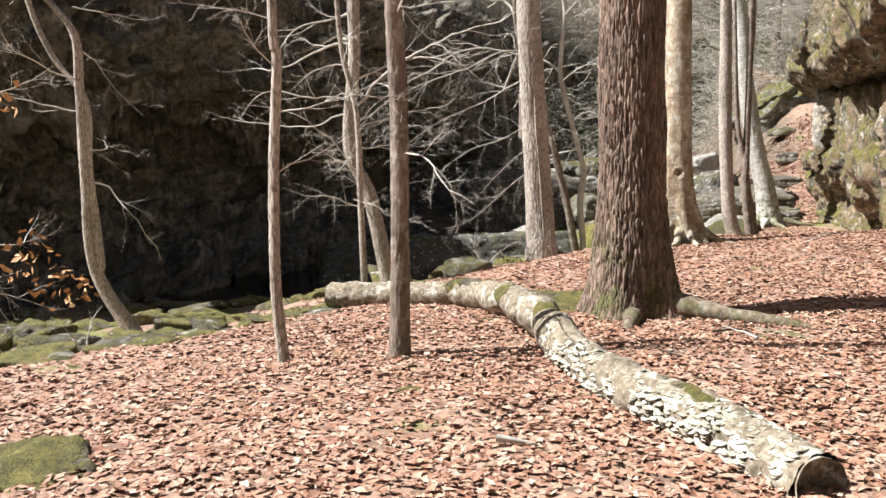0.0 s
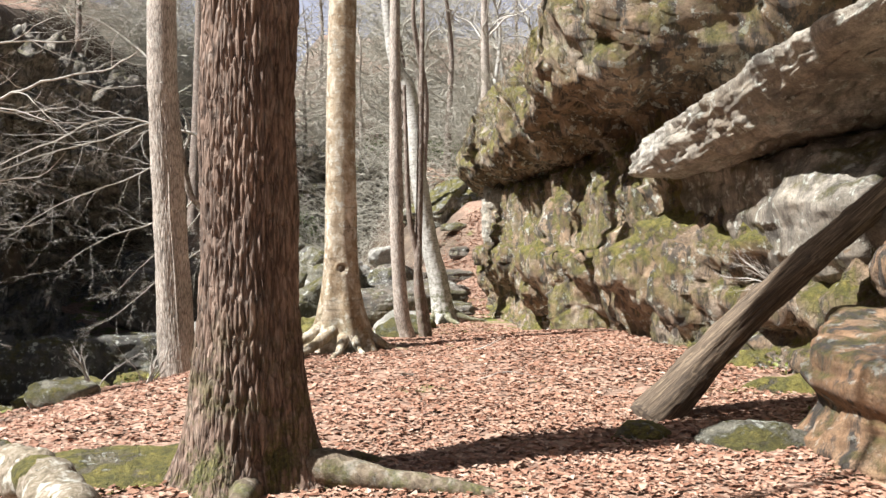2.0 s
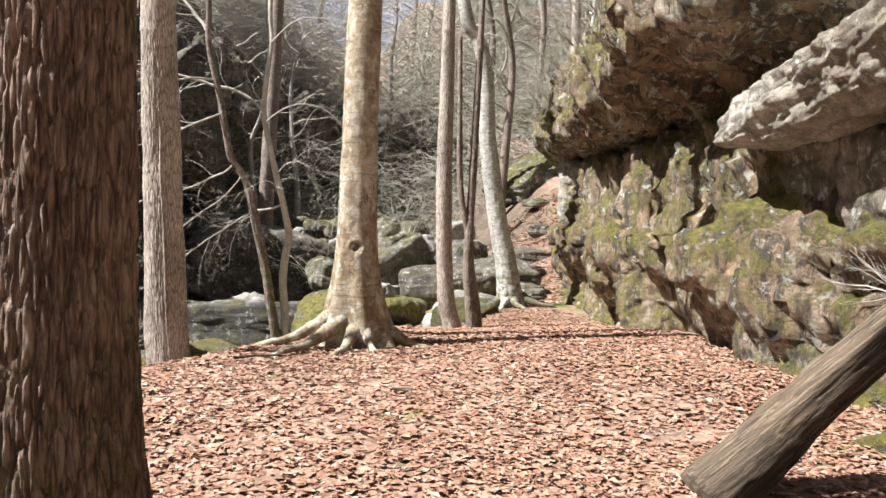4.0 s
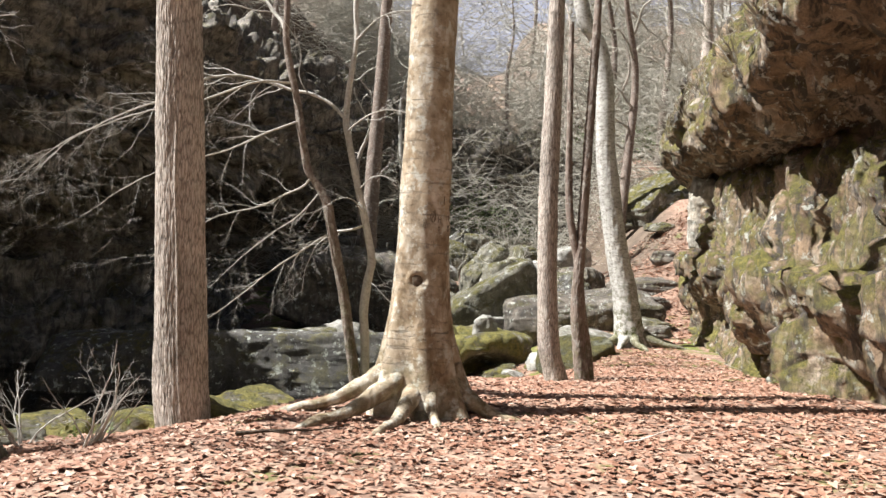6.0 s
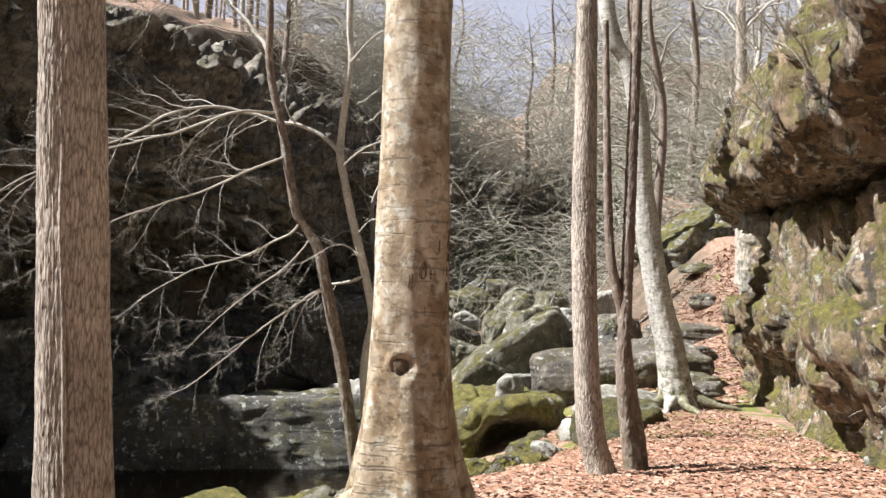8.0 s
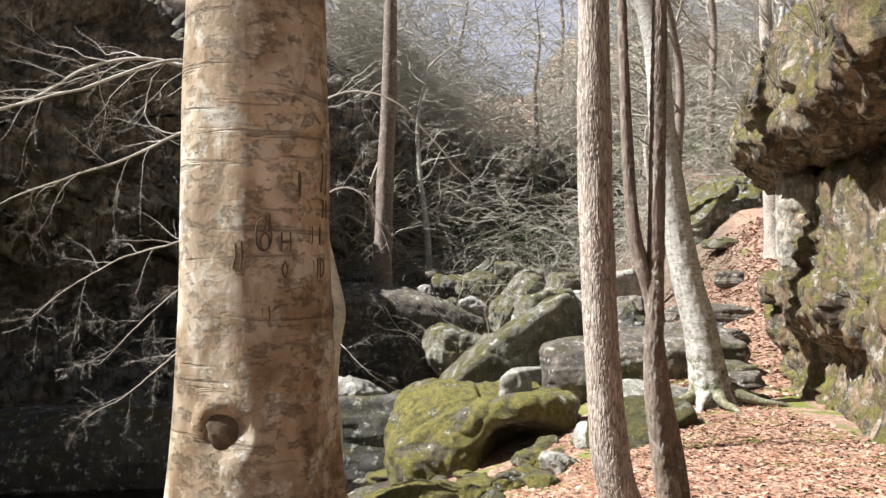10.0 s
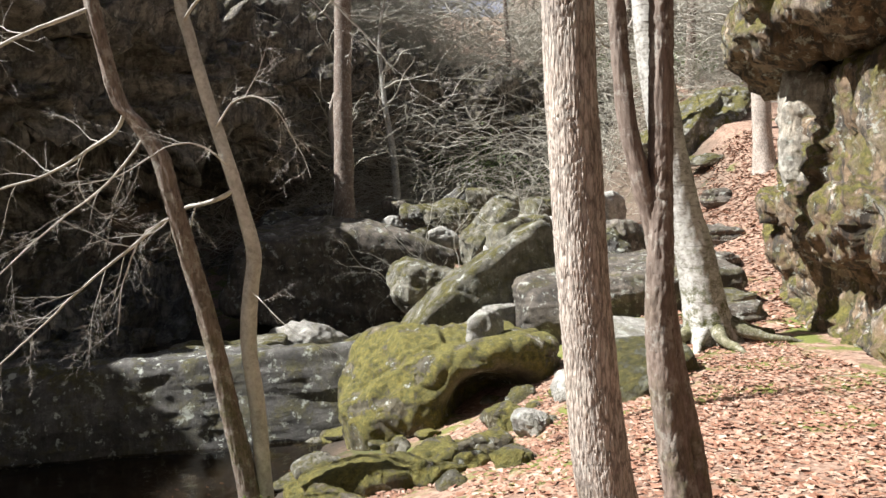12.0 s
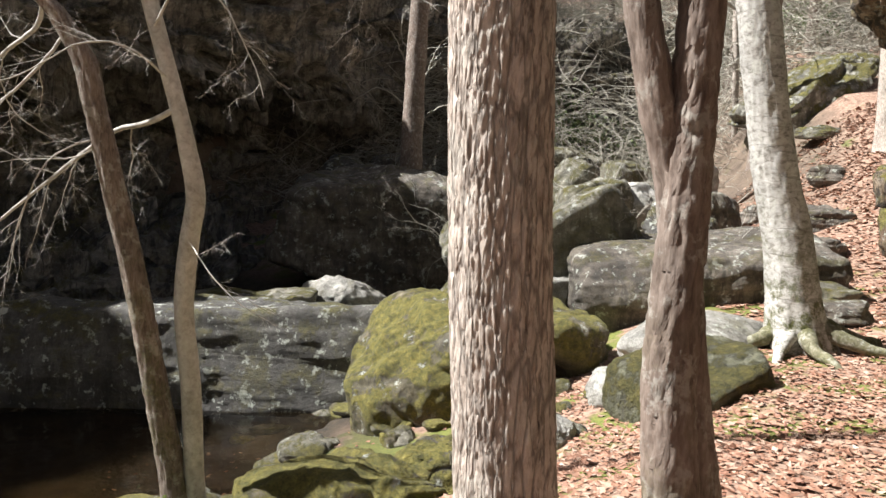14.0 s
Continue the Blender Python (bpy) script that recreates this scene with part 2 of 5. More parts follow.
def bark_material(name, tones, ridge=(7, 7, 1.1), moss=0.0, lichen=0.2, rough=0.9, depth=0.02, rings=0.0, axis=None, crack=0.0, fleck=0.0):
    tones = [tuple(0.63 * c for c in t) for t in tones]
    m, nt, b = material(name)
    v = coords(nt)
    s = grain_coords(nt, axis, ridge[0], ridge[2]) if axis else coords(nt, ridge)
    body = noise_tex(nt, s, 4.0, 7, 0.65, 0.5)
    col = ramp(nt, body, [(0.3, tones[0]), (0.5, tones[1]), (0.7, tones[2])])
    col = mix(nt, 0.7, col, ramp(nt, noise_tex(nt, v, 2.2, 5, 0.6), [(0.3, grey(0.6)), (0.7, grey(1.25))]), "MULTIPLY")
    blot = ramp(nt, noise_tex(nt, v, 9, 7, 0.7), [(0.54, grey(0)), (0.60, grey(1))])
    col = mix(nt, math_node(nt, "MULTIPLY", blot, lichen), col, (0.55, 0.56, 0.50))
    h = math_node(nt, "ADD", body, math_node(nt, "MULTIPLY", noise_tex(nt, v, 60, 4, 0.7), 0.3))
    if crack:
        cell = node(nt, "ShaderNodeTexVoronoi", Scale=crack)
        cell.feature = "DISTANCE_TO_EDGE"
        nt.links.new(coords(nt, (1, 1, 0.15)), cell.inputs["Vector"])
        gap = ramp(nt, cell.outputs["Distance"], [(0.02, grey(0.35)), (0.14, grey(1))])
        col = mix(nt, 0.75, col, gap, "MULTIPLY")
        h = math_node(nt, "ADD", h, math_node(nt, "MULTIPLY", gap, 0.8))
    if fleck:
        worn = ramp(nt, noise_tex(nt, coords(nt, (1, 1, 1.6)), 16, 8, 0.75), [(0.53, grey(0)), (0.60, grey(1))])
        col = mix(nt, math_node(nt, "MULTIPLY", worn, fleck), col, (0.10, 0.075, 0.05))
        wide = ramp(nt, noise_tex(nt, coords(nt, (1, 1, 0.45)), 3.2, 6, 0.65), [(0.50, grey(1.0)), (0.60, (0.62, 0.52, 0.40))])
        col = mix(nt, 0.8, col, wide, "MULTIPLY")
        h = math_node(nt, "SUBTRACT", h, math_node(nt, "MULTIPLY", worn, 0.5))
    if rings:
        scar = ramp(nt, noise_tex(nt, coords(nt, (0.9, 0.9, 11)), 2.4, 5, 0.6, 0.5), [(0.60, grey(0)), (0.66, grey(1))])
        col = mix(nt, math_node(nt, "MULTIPLY", scar, rings), col, (0.10, 0.085, 0.065))
        h = math_node(nt, "SUBTRACT", h, math_node(nt, "MULTIPLY", scar, 0.8))
    if moss:
        z = nt.nodes.new("ShaderNodeSeparateXYZ")
        nt.links.new(v, z.inputs[0])
        low = node(nt, "ShaderNodeMapRange", From_Min=1.3, From_Max=-0.3)
        nt.links.new(z.outputs[2], low.inputs[0])
        patch = ramp(nt, noise_tex(nt, v, 5.5, 9, 0.78), [(0.47, grey(0)), (0.58, grey(1))])
        col = mix(nt, math_node(nt, "MULTIPLY", math_node(nt, "MULTIPLY", low.outputs[0], patch), moss), col, ramp(nt, noise_tex(nt, v, 40, 6, 0.75), [(0.36, (0.022, 0.026, 0.008)), (0.52, (0.075, 0.080, 0.018)), (0.66, (0.16, 0.15, 0.045))]))
    nt.links.new(col, b.inputs["Base Color"])
    b.inputs["Roughness"].default_value = rough
    bump(nt, b, h, 0.8, depth)
    return m


SANDSTONE = rock_material("sandstone", [(0.21, 0.13, 0.075), (0.51, 0.36, 0.225), (0.78, 0.68, 0.55)], moss=0.86, lichen=0.7, stain=0.88, moss_gain=1.5, moss_from=-0.55)
PALE_STONE = rock_material("pale_pitted_sandstone", [(0.48, 0.40, 0.30), (0.70, 0.64, 0.53), (0.84, 0.80, 0.70)], moss=0.15, lichen=0.8, stain=0.35)
ORANGE_STONE = rock_material("orange_sandstone", [(0.16, 0.095, 0.06), (0.43, 0.245, 0.125), (0.60, 0.42, 0.27)], moss=0.5, lichen=0.35, stain=0.95)
# dimmer, greyer copy of the sandstone; the west wall's shade is partly in its tones
SHADED_STONE = rock_material("shaded_sandstone", [(0.16, 0.135, 0.11), (0.39, 0.34, 0.275), (0.60, 0.54, 0.45)], moss=0.4, lichen=0.25, stain=0.75)
BOULDER_STONE = rock_material("grey_green_boulder", [(0.20, 0.19, 0.14), (0.33, 0.31, 0.235), (0.44, 0.42, 0.34)], moss=0.8, lichen=0.6, stain=0.4, strata=0.6)
MOSSY_STONE = rock_material("mossy_boulder", [(0.16, 0.14, 0.09), (0.24, 0.21, 0.13), (0.40, 0.34, 0.22)], moss=1.2, lichen=0.75, stain=0.55, strata=0.4, moss_from=-0.7, moss_gain=1.6)
LICHEN_STONE = rock_material("dark_lichen_stone", [(0.11, 0.105, 0.095), (0.20, 0.19, 0.17), (0.30, 0.29, 0.26)], moss=0.5, lichen=0.9, stain=0.5, strata=0.6)
GREY_WALL_STONE = rock_material("stained_grey_sandstone", [(0.28, 0.23, 0.17), (0.50, 0.44, 0.35), (0.68, 0.62, 0.52)], moss=0.5, lichen=0.8, stain=0.6, strata=0.8)
LEDGE_STONE = rock_material("brown_lichen_ledge", [(0.13, 0.11, 0.09), (0.26, 0.22, 0.175), (0.42, 0.37, 0.31)], moss=0.35, lichen=0.6, stain=0.6, strata=1.0)
DIM_MOSS_STONE = rock_material("thin_mossed_stone", [(0.15, 0.15, 0.10), (0.24, 0.24, 0.15), (0.32, 0.31, 0.21)], moss=1.1, lichen=0.1, stain=0.5, strata=0.4, moss_from=-0.8, moss_gain=0.8)
SLOPE_STONE = rock_material("green_streaked_stone", [(0.22, 0.21, 0.16), (0.42, 0.41, 0.34), (0.62, 0.60, 0.52)], moss=1.0, lichen=0.7, stain=0.5, strata=1.0, moss_gain=1.2)
WHITE_STONE = rock_material("bleached_boulder", [(0.42, 0.40, 0.35), (0.64, 0.62, 0.56), (0.86, 0.84, 0.78)], moss=0.25, lichen=0.6, stain=0.15, strata=0.4)

OAK_BARK = bark_material("furrowed_oak_bark", [(0.06, 0.038, 0.028), (0.34, 0.23, 0.17), (0.60, 0.46, 0.37)], (9, 9, 1.1), moss=1.3, lichen=0.1, depth=0.016, crack=26.0)
OAK_ROOT = bark_material("mossy_oak_root", [(0.06, 0.045, 0.03), (0.22, 0.17, 0.115), (0.42, 0.35, 0.26)], (5, 5, 4), moss=1.1, lichen=0.2, depth=0.014)
BEECH_BARK = bark_material("smooth_beech_bark", [(0.30, 0.21, 0.125), (0.58, 0.475, 0.335), (0.94, 0.87, 0.74)], (2.0, 2.0, 1.2), moss=0.6, lichen=0.75, depth=0.010, rings=0.45, fleck=0.36)
GREY_BARK = bark_material("grey_ridged_bark", [(0.30, 0.23, 0.185), (0.74, 0.64, 0.55), (0.97, 0.89, 0.80)], (14, 14, 3.6), moss=0.3, lichen=0.2, depth=0.006, crack=42.0)
BROWN_BARK = bark_material("dark_brown_bark", [(0.13, 0.09, 0.07), (0.31, 0.24, 0.195), (0.46, 0.38, 0.325)], (9, 9, 2.2), moss=0.6, lichen=0.3, depth=0.005)
BIRCH_MOSS = bark_material("mossy_root_bark", [(0.08, 0.075, 0.045), (0.22, 0.205, 0.12), (0.40, 0.38, 0.29)], (5, 5, 5), moss=0.45, lichen=0.3, depth=0.006)
WHITE_BARK = bark_material("pale_blotched_bark", [(0.22, 0.20, 0.165), (0.66, 0.64, 0.59), (0.92, 0.91, 0.87)], (3, 3, 4.5), moss=1.0, lichen=0.5, depth=0.005, rings=0.45)
TWIG_BARK = bark_material("pale_twig_bark", [(0.50, 0.46, 0.40), (0.74, 0.70, 0.63), (0.92, 0.89, 0.83)], (5, 5, 5), lichen=0.3, depth=0.003)
FAR_TWIG = bark_material("brush_twigs", [(0.38, 0.36, 0.29), (0.60, 0.57, 0.48), (0.80, 0.77, 0.68)], (3, 3, 3), lichen=0.1, depth=0.003)
DEAD_WOOD = bark_material("weathered_dead_wood", [(0.035, 0.026, 0.019), (0.11, 0.08, 0.055), (0.24, 0.185, 0.125)], (9, 9, 9), lichen=0.0, depth=0.008)
POLE_WOOD = bark_material("grained_dead_wood", [(0.030, 0.022, 0.016), (0.15, 0.108, 0.072), (0.40, 0.305, 0.205)], (16, 16, 0.6), lichen=0.0, depth=0.014, axis=(0.75, -0.18, 0.65))
LOG_BARK = bark_material("rotting_log_bark", [(0.09, 0.07, 0.042), (0.29, 0.24, 0.165), (0.54, 0.47, 0.385)], (7, 7, 7), lichen=0.5, depth=0.012)


def litter_material():
    m, nt, b = material("leaf_litter_ground")
    v = coords(nt)
    cells = node(nt, "ShaderNodeTexVoronoi", Scale=17.0, Randomness=1.0)
    nt.links.new(v, cells.inputs["Vector"])
    sep = nt.nodes.new("ShaderNodeSeparateColor")
    nt.links.new(cells.outputs["Color"], sep.inputs[0])
    leaf = ramp(nt, sep.outputs[0], [(0.0, (0.13, 0.078, 0.054)), (0.35, (0.225, 0.138, 0.097)), (0.7, (0.30, 0.195, 0.142)), (1.0, (0.36, 0.255, 0.19))])
    soil = ramp(nt, noise_tex(nt, v, 7, 6, 0.65), [(0.35, (0.06, 0.042, 0.03)), (0.65, (0.16, 0.115, 0.08))])
    col = mix(nt, ramp(nt, noise_tex(nt, v, 2.0, 6, 0.65), [(0.30, grey(0.45)), (0.46, grey(1.0))]), soil, leaf)
    # moss in patches where it is flat and towards the creek
    sx = nt.nodes.new("ShaderNodeSeparateXYZ")
    nt.links.new(v, sx.inputs[0])
    low = node(nt, "ShaderNodeMapRange", From_Min=-0.05, From_Max=-0.6)
    nt.links.new(sx.outputs[2], low.inputs[0])
    pn = noise_tex(nt, v, 1.1, 6, 0.6)
    moss_fac = ramp(nt, math_node(nt, "ADD", pn, math_node(nt, "MULTIPLY", low.outputs[0], 0.12)), [(0.60, grey(0)), (0.68, grey(1))])
    green = ramp(nt, noise_tex(nt, v, 30, 5, 0.7), [(0.3, (0.05, 0.065, 0.012)), (0.7, (0.19, 0.20, 0.04))])
    col = mix(nt, moss_fac, col, green)
    bed = node(nt, "ShaderNodeMapRange", From_Min=-1.75, From_Max=-2.3)
    nt.links.new(sx.outputs[2], bed.inputs[0])
    mud = ramp(nt, noise_tex(nt, v, 5, 6, 0.65), [(0.35, (0.014, 0.010, 0.006)), (0.65, (0.045, 0.032, 0.018))])
    col = mix(nt, bed.outputs[0], col, mud)
    # steep ground takes dark earth tones; the hillside's part shade is painted in here
    steep = up_mask(nt, 0.90, 0.78)
    bare = ramp(nt, noise_tex(nt, v, 1.3, 8, 0.7), [(0.38, (0.045, 0.036, 0.026)), (0.62, (0.13, 0.10, 0.07))])
    col = mix(nt, math_node(nt, "MULTIPLY", steep, 0.85), col, bare)
    nt.links.new(col, b.inputs["Base Color"])
    b.inputs["Roughness"].default_value = 0.9
    h = math_node(nt, "ADD", cells.outputs["Distance"], noise_tex(nt, v, 25, 6, 0.7))
    bump(nt, b, h, 0.7, 0.015)
    return m


def leaf_material(name, stops):
    m, nt, b = material(name)
    g = nt.nodes.new("ShaderNodeNewGeometry")
    col = ramp(nt, g.outputs["Random Per Island"], stops)
    col = mix(nt, 0.6, col, ramp(nt, noise_tex(nt, coords(nt), 70, 4, 0.6), [(0.3, grey(0.6)), (0.7, grey(1.25))]), "MULTIPLY")
    nt.links.new(col, b.inputs["Base Color"])
    b.inputs["Roughness"].default_value = 0.62
    return m


LITTER = litter_material()
DRY_LEAF = leaf_material("dry_fallen_leaf", [(0.0, (0.19, 0.088, 0.054)), (0.25, (0.27, 0.136, 0.086)), (0.6, (0.345, 0.196, 0.132)), (0.85, (0.39, 0.252, 0.182)), (1.0, (0.46, 0.345, 0.27))])
HUNG_LEAF = leaf_material("withered_hanging_leaf", [(0.0, (0.40, 0.18, 0.06)), (1.0, (0.62, 0.36, 0.16))])
MOSS_TUFT = leaf_material("moss_and_grass_blade", [(0.0, (0.05, 0.075, 0.015)), (0.6, (0.14, 0.17, 0.03)), (1.0, (0.25, 0.25, 0.06))])
EVERGREEN = leaf_material("evergreen_leaf", [(0.0, (0.06, 0.10, 0.03)), (1.0, (0.17, 0.22, 0.08))])
FUNGUS = leaf_material("pale_bracket_fungus", [(0.0, (0.20, 0.18, 0.13)), (0.5, (0.33, 0.31, 0.25)), (1.0, (0.48, 0.46, 0.40))])


def water_material():
    m, nt, b = material("creek_water")
    b.inputs["Base Color"].default_value = (0.34, 0.25, 0.15, 1)
    b.inputs["Roughness"].default_value = 0.04
    b.inputs["IOR"].default_value = 1.33
    b.inputs["Transmission Weight"].default_value = 1.0
    bump(nt, b, noise_tex(nt, coords(nt, (1, 1, 1)), 5.0, 3, 0.5), 0.22, 0.05)
    return m


# ---- ground, water, cliffs ----
def spread(lo, hi, step, reach):
    core = np.arange(lo, hi + step / 2, step)
    grow, d = [], step
    total = 0.0
    while total < reach:
        d *= 1.16
        total += d
        grow.append(total)
    grow = np.array(grow)
    return np.concatenate([lo - grow[::-1], core, hi + grow])


def build_ground():
    xs, ys = spread(-9.0, 11.0, 0.13, 420), spread(-1.0, 30.0, 0.13, 420)
    gx, gy = np.meshgrid(xs, ys)
    gz = terrain(gx, gy)
    p = np.stack([gx.ravel() * 5, gy.ravel() * 5, np.zeros(gx.size)], 1)
    gz = gz + 0.014 * fbm(p, 9, 2).reshape(gx.shape)
    acc = Acc()
    acc.add(np.stack([gx, gy, gz], -1).reshape(-1, 3), grid_faces(len(ys), len(xs)))
    put("ground", acc.mesh("ground", LITTER), label="forest floor of dry fallen leaves sloping to a mossy creek bed", category="ground", kind="structure")


def build_water():
    acc = Acc()
    xs, ys = np.linspace(-30, 10, 30), np.linspace(-10, 50, 40)
    gx, gy = np.meshgrid(xs, ys)
    acc.add(np.stack([gx, gy, np.full(gx.shape, WATER_Z)], -1).reshape(-1, 3), grid_faces(40, 30))
    put("water", acc.mesh("water", water_material()), label="still shallow creek water, brown over its bed, dark in the shade", category="water", kind="structure")


def profile_sheet(line, profiles, step, rows, rough, seed, outward, columns=0.0, block=(0.5, 0.5, 0.8), knob=1.0, flutes=1.0):
    """A rock face along a line: profiles are (station, [(offset, height), ...]); the offset points out of the rock."""
    base = smooth_line([(x, y, 0.0) for x, y in line], step)
    t = np.gradient(base, axis=0)
    t /= np.linalg.norm(t, axis=1)[:, None]
    for _ in range(30):
        t[1:-1] = (t[:-2] + t[1:-1] + t[2:]) / 3
    n = np.stack([-t[:, 1], t[:, 0], np.zeros(len(t))], 1) * outward
    run = np.concatenate([[0], np.cumsum(np.linalg.norm(np.diff(base, axis=0), axis=1))])
    k = np.linspace(0, 1, rows)
    shapes = []
    for _, prof in profiles:
        q = np.array(prof, float)
        d = np.concatenate([[0], np.cumsum(np.hypot(*np.diff(q, axis=0).T))])
        d = d / d[-1]
        shapes.append(np.stack([np.interp(k, d, q[:, 0]), np.interp(k, d, q[:, 1])], 1))
    stations = np.array([y for y, _ in profiles])
    shapes = np.array(shapes)
    key = base[:, 1]
    off = np.stack([np.interp(key, stations, shapes[:, r, 0]) for r in range(rows)], 1)
    hgt = np.stack([np.interp(key, stations, shapes[:, r, 1]) for r in range(rows)], 1)
    pos = base[:, None, :] + n[:, None, :] * off[..., None]
    pos[..., 2] = hgt
    flat = pos.reshape(-1, 3)
    warp = flat + 0.5 * np.stack([vnoise(flat * 0.7, seed + a) for a in (1, 2, 3)], 1)
    strata = np.stack([warp[:, 0] * 0.30, warp[:, 1] * 0.30, warp[:, 2] * 1.5], 1)
    edge, cell = worley(warp * np.array(block) + 0.25 * fbm(warp * 2.0, seed + 41, 3)[:, None], seed + 40)
    edge2, cell2 = worley(warp * np.array(block) * 2.7, seed + 50)
    cracks = 0.24 * np.exp(-(edge / 0.07) ** 2) + 0.10 * np.exp(-(edge2 / 0.09) ** 2)
    steps = np.floor(3.0 * vnoise(strata * 1.9, seed + 70)) / 3.0
    disp = 0.46 * fbm(warp * 0.36, seed, 3) + knob * (0.24 * fbm(strata * 1.7, seed + 5, 5) + 0.30 * steps + 0.10 * cell2 + 0.09 * ridged(warp * 3.1, seed + 9, 4)) + 0.22 * cell - cracks
    saw = np.mod(warp[:, 2] * 1.15 + 0.6 * vnoise(warp * 0.5, seed + 80) + 0.03 * warp[:, 0], 1.0)
    disp = disp + 0.16 * knob * (saw - 0.5) * (0.6 + 0.4 * vnoise(warp * 0.8, seed + 81)) + 0.05 * ridged(warp * 6.5, seed + 82, 2)
    flute = fbm(np.stack([warp[:, 0] * 1.5, warp[:, 1] * 1.5, warp[:, 2] * 0.38], 1), seed + 90, 4)
    disp = disp - flutes * (0.34 * np.exp(-(flute / 0.11) ** 2) - 0.12 * flute)
    disp = disp * rough
    do, dh = np.gradient(off, axis=1), np.gradient(hgt, axis=1)
    for _ in range(6):
        do[:, 1:-1], dh[:, 1:-1] = (do[:, :-2] + do[:, 1:-1] + do[:, 2:]) / 3, (dh[:, :-2] + dh[:, 1:-1] + dh[:, 2:]) / 3
    size = np.hypot(do, dh) + 1e-9
    if columns:
        col = np.repeat(run, rows)
        cut = np.exp(-(vnoise(np.stack([col * 0.75, warp[:, 2] * 0.18, np.zeros(len(col))], 1), seed + 21) / 0.13) ** 2)
        disp = disp - rough * columns * cut * np.clip((dh / size).ravel(), 0, 1) ** 2
    way = n[:, None, :] * (dh / size)[..., None] + np.array([0, 0, 1.0]) * (-do / size)[..., None]
    flat = flat + way.reshape(-1, 3) * disp[:, None]
    flat[:, 2] += 0.25 * rough * fbm(warp * 0.9, seed + 60, 3)
    return flat, grid_faces(len(base), rows), len(base)


def build_cliff_right():
    far = [(0.1, -1.5), (0.05, -0.4), (-0.1, 0.15), (0.1, 0.55), (0.42, 0.95), (0.40, 1.35), (0.05, 1.5), (0.0, 2.2), (-0.15, 2.9), (-0.6, 3.2), (-0.55, 3.42), (0.4, 3.5), (0.85, 3.75), (0.95, 4.4), (0.9, 5.2), (0.25, 6.2), (-0.9, 7.2), (-2.2, 8.1), (-5.0, 9.0), (-9.0, 9.5)]
    near = [(0.1, -1.0), (0.1, -0.3), (0.0, 0.3), (-0.2, 0.7), (0.1, 1.0), (0.0, 1.6), (-0.5, 2.0), (-1.3, 2.15), (-1.9, 2.4), (-2.0, 3.0), (-1.7, 3.9), (-1.2, 4.3), (-0.9, 5.1), (-1.0, 6.6), (-1.8, 8.0), (-4.0, 9.2), (-8.0, 10.0)]
    back = [(0.1, -1.0), (0.1, -0.3), (0.05, 0.3), (0.0, 0.7), (0.1, 1.0), (0.0, 1.6), (-0.1, 2.0), (-0.2, 2.6), (-0.3, 3.0), (-0.4, 3.6), (-0.5, 4.2), (-0.5, 5.0), (-0.7, 6.0), (-1.0, 7.0), (-2.2, 8.0), (-4.0, 9.0), (-8.0, 9.6)]
    v, f, _ = profile_sheet(CLIFF_R, [(-14, back), (5.0, back), (8.0, near), (10.0, near), (11.6, far), (28.3, far), (30.0, back), (33, back)], 0.06, 210, 0.55, 11, 1, 0.24, (0.8, 0.8, 0.45), 0.70, 0.38)
    acc = Acc()
    acc.add(v, f)
    put("cliff_face_east", acc.mesh("cliff_face", SANDSTONE), label="sunlit sandstone cliff with mossy ledges and deep overhangs", category="cliff", kind="structure")


def build_cliff_left():
    wall = [(1.5, -3.4), (0.9, -2.2), (0.3, -1.5), (-1.2, -0.9), (-2.2, 0.2), (-2.4, 1.6), (-1.6, 2.6), (0.2, 3.1), (0.7, 4.2), (0.3, 5.6), (0.6, 6.3), (0.0, 7.4), (-0.6, 8.8), (-2.0, 10.0), (-5.0, 11.4), (-9.0, 13.0)]
    end = [(1.5, -1.4), (1.0, -0.4), (0.6, 0.4), (0.2, 1.4), (-1.0, 2.2), (-1.8, 3.0), (-1.6, 3.9), (0.5, 4.5), (0.6, 5.3), (-0.4, 5.6), (-0.8, 6.0), (-0.3, 6.4), (-0.8, 6.8), (-1.8, 7.2), (-3.5, 7.8), (-7.0, 9.0)]
    high = [(o, h if h < 4.2 else 4.2 + (h - 4.2) * 1.2) for o, h in wall]
    low = [(o, h if h < 3.2 else 3.2 + (h - 3.2) * 0.42) for o, h in wall]
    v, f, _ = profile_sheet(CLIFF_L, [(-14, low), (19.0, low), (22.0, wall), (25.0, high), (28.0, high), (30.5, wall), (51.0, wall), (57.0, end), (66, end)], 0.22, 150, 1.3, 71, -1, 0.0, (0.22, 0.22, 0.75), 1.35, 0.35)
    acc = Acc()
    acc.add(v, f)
    put("cliff_face_west", acc.mesh("cliff_face", SHADED_STONE), label="dark shaded sandstone gorge wall with recesses and ledges", category="cliff", kind="structure")


_SPHERE = {}


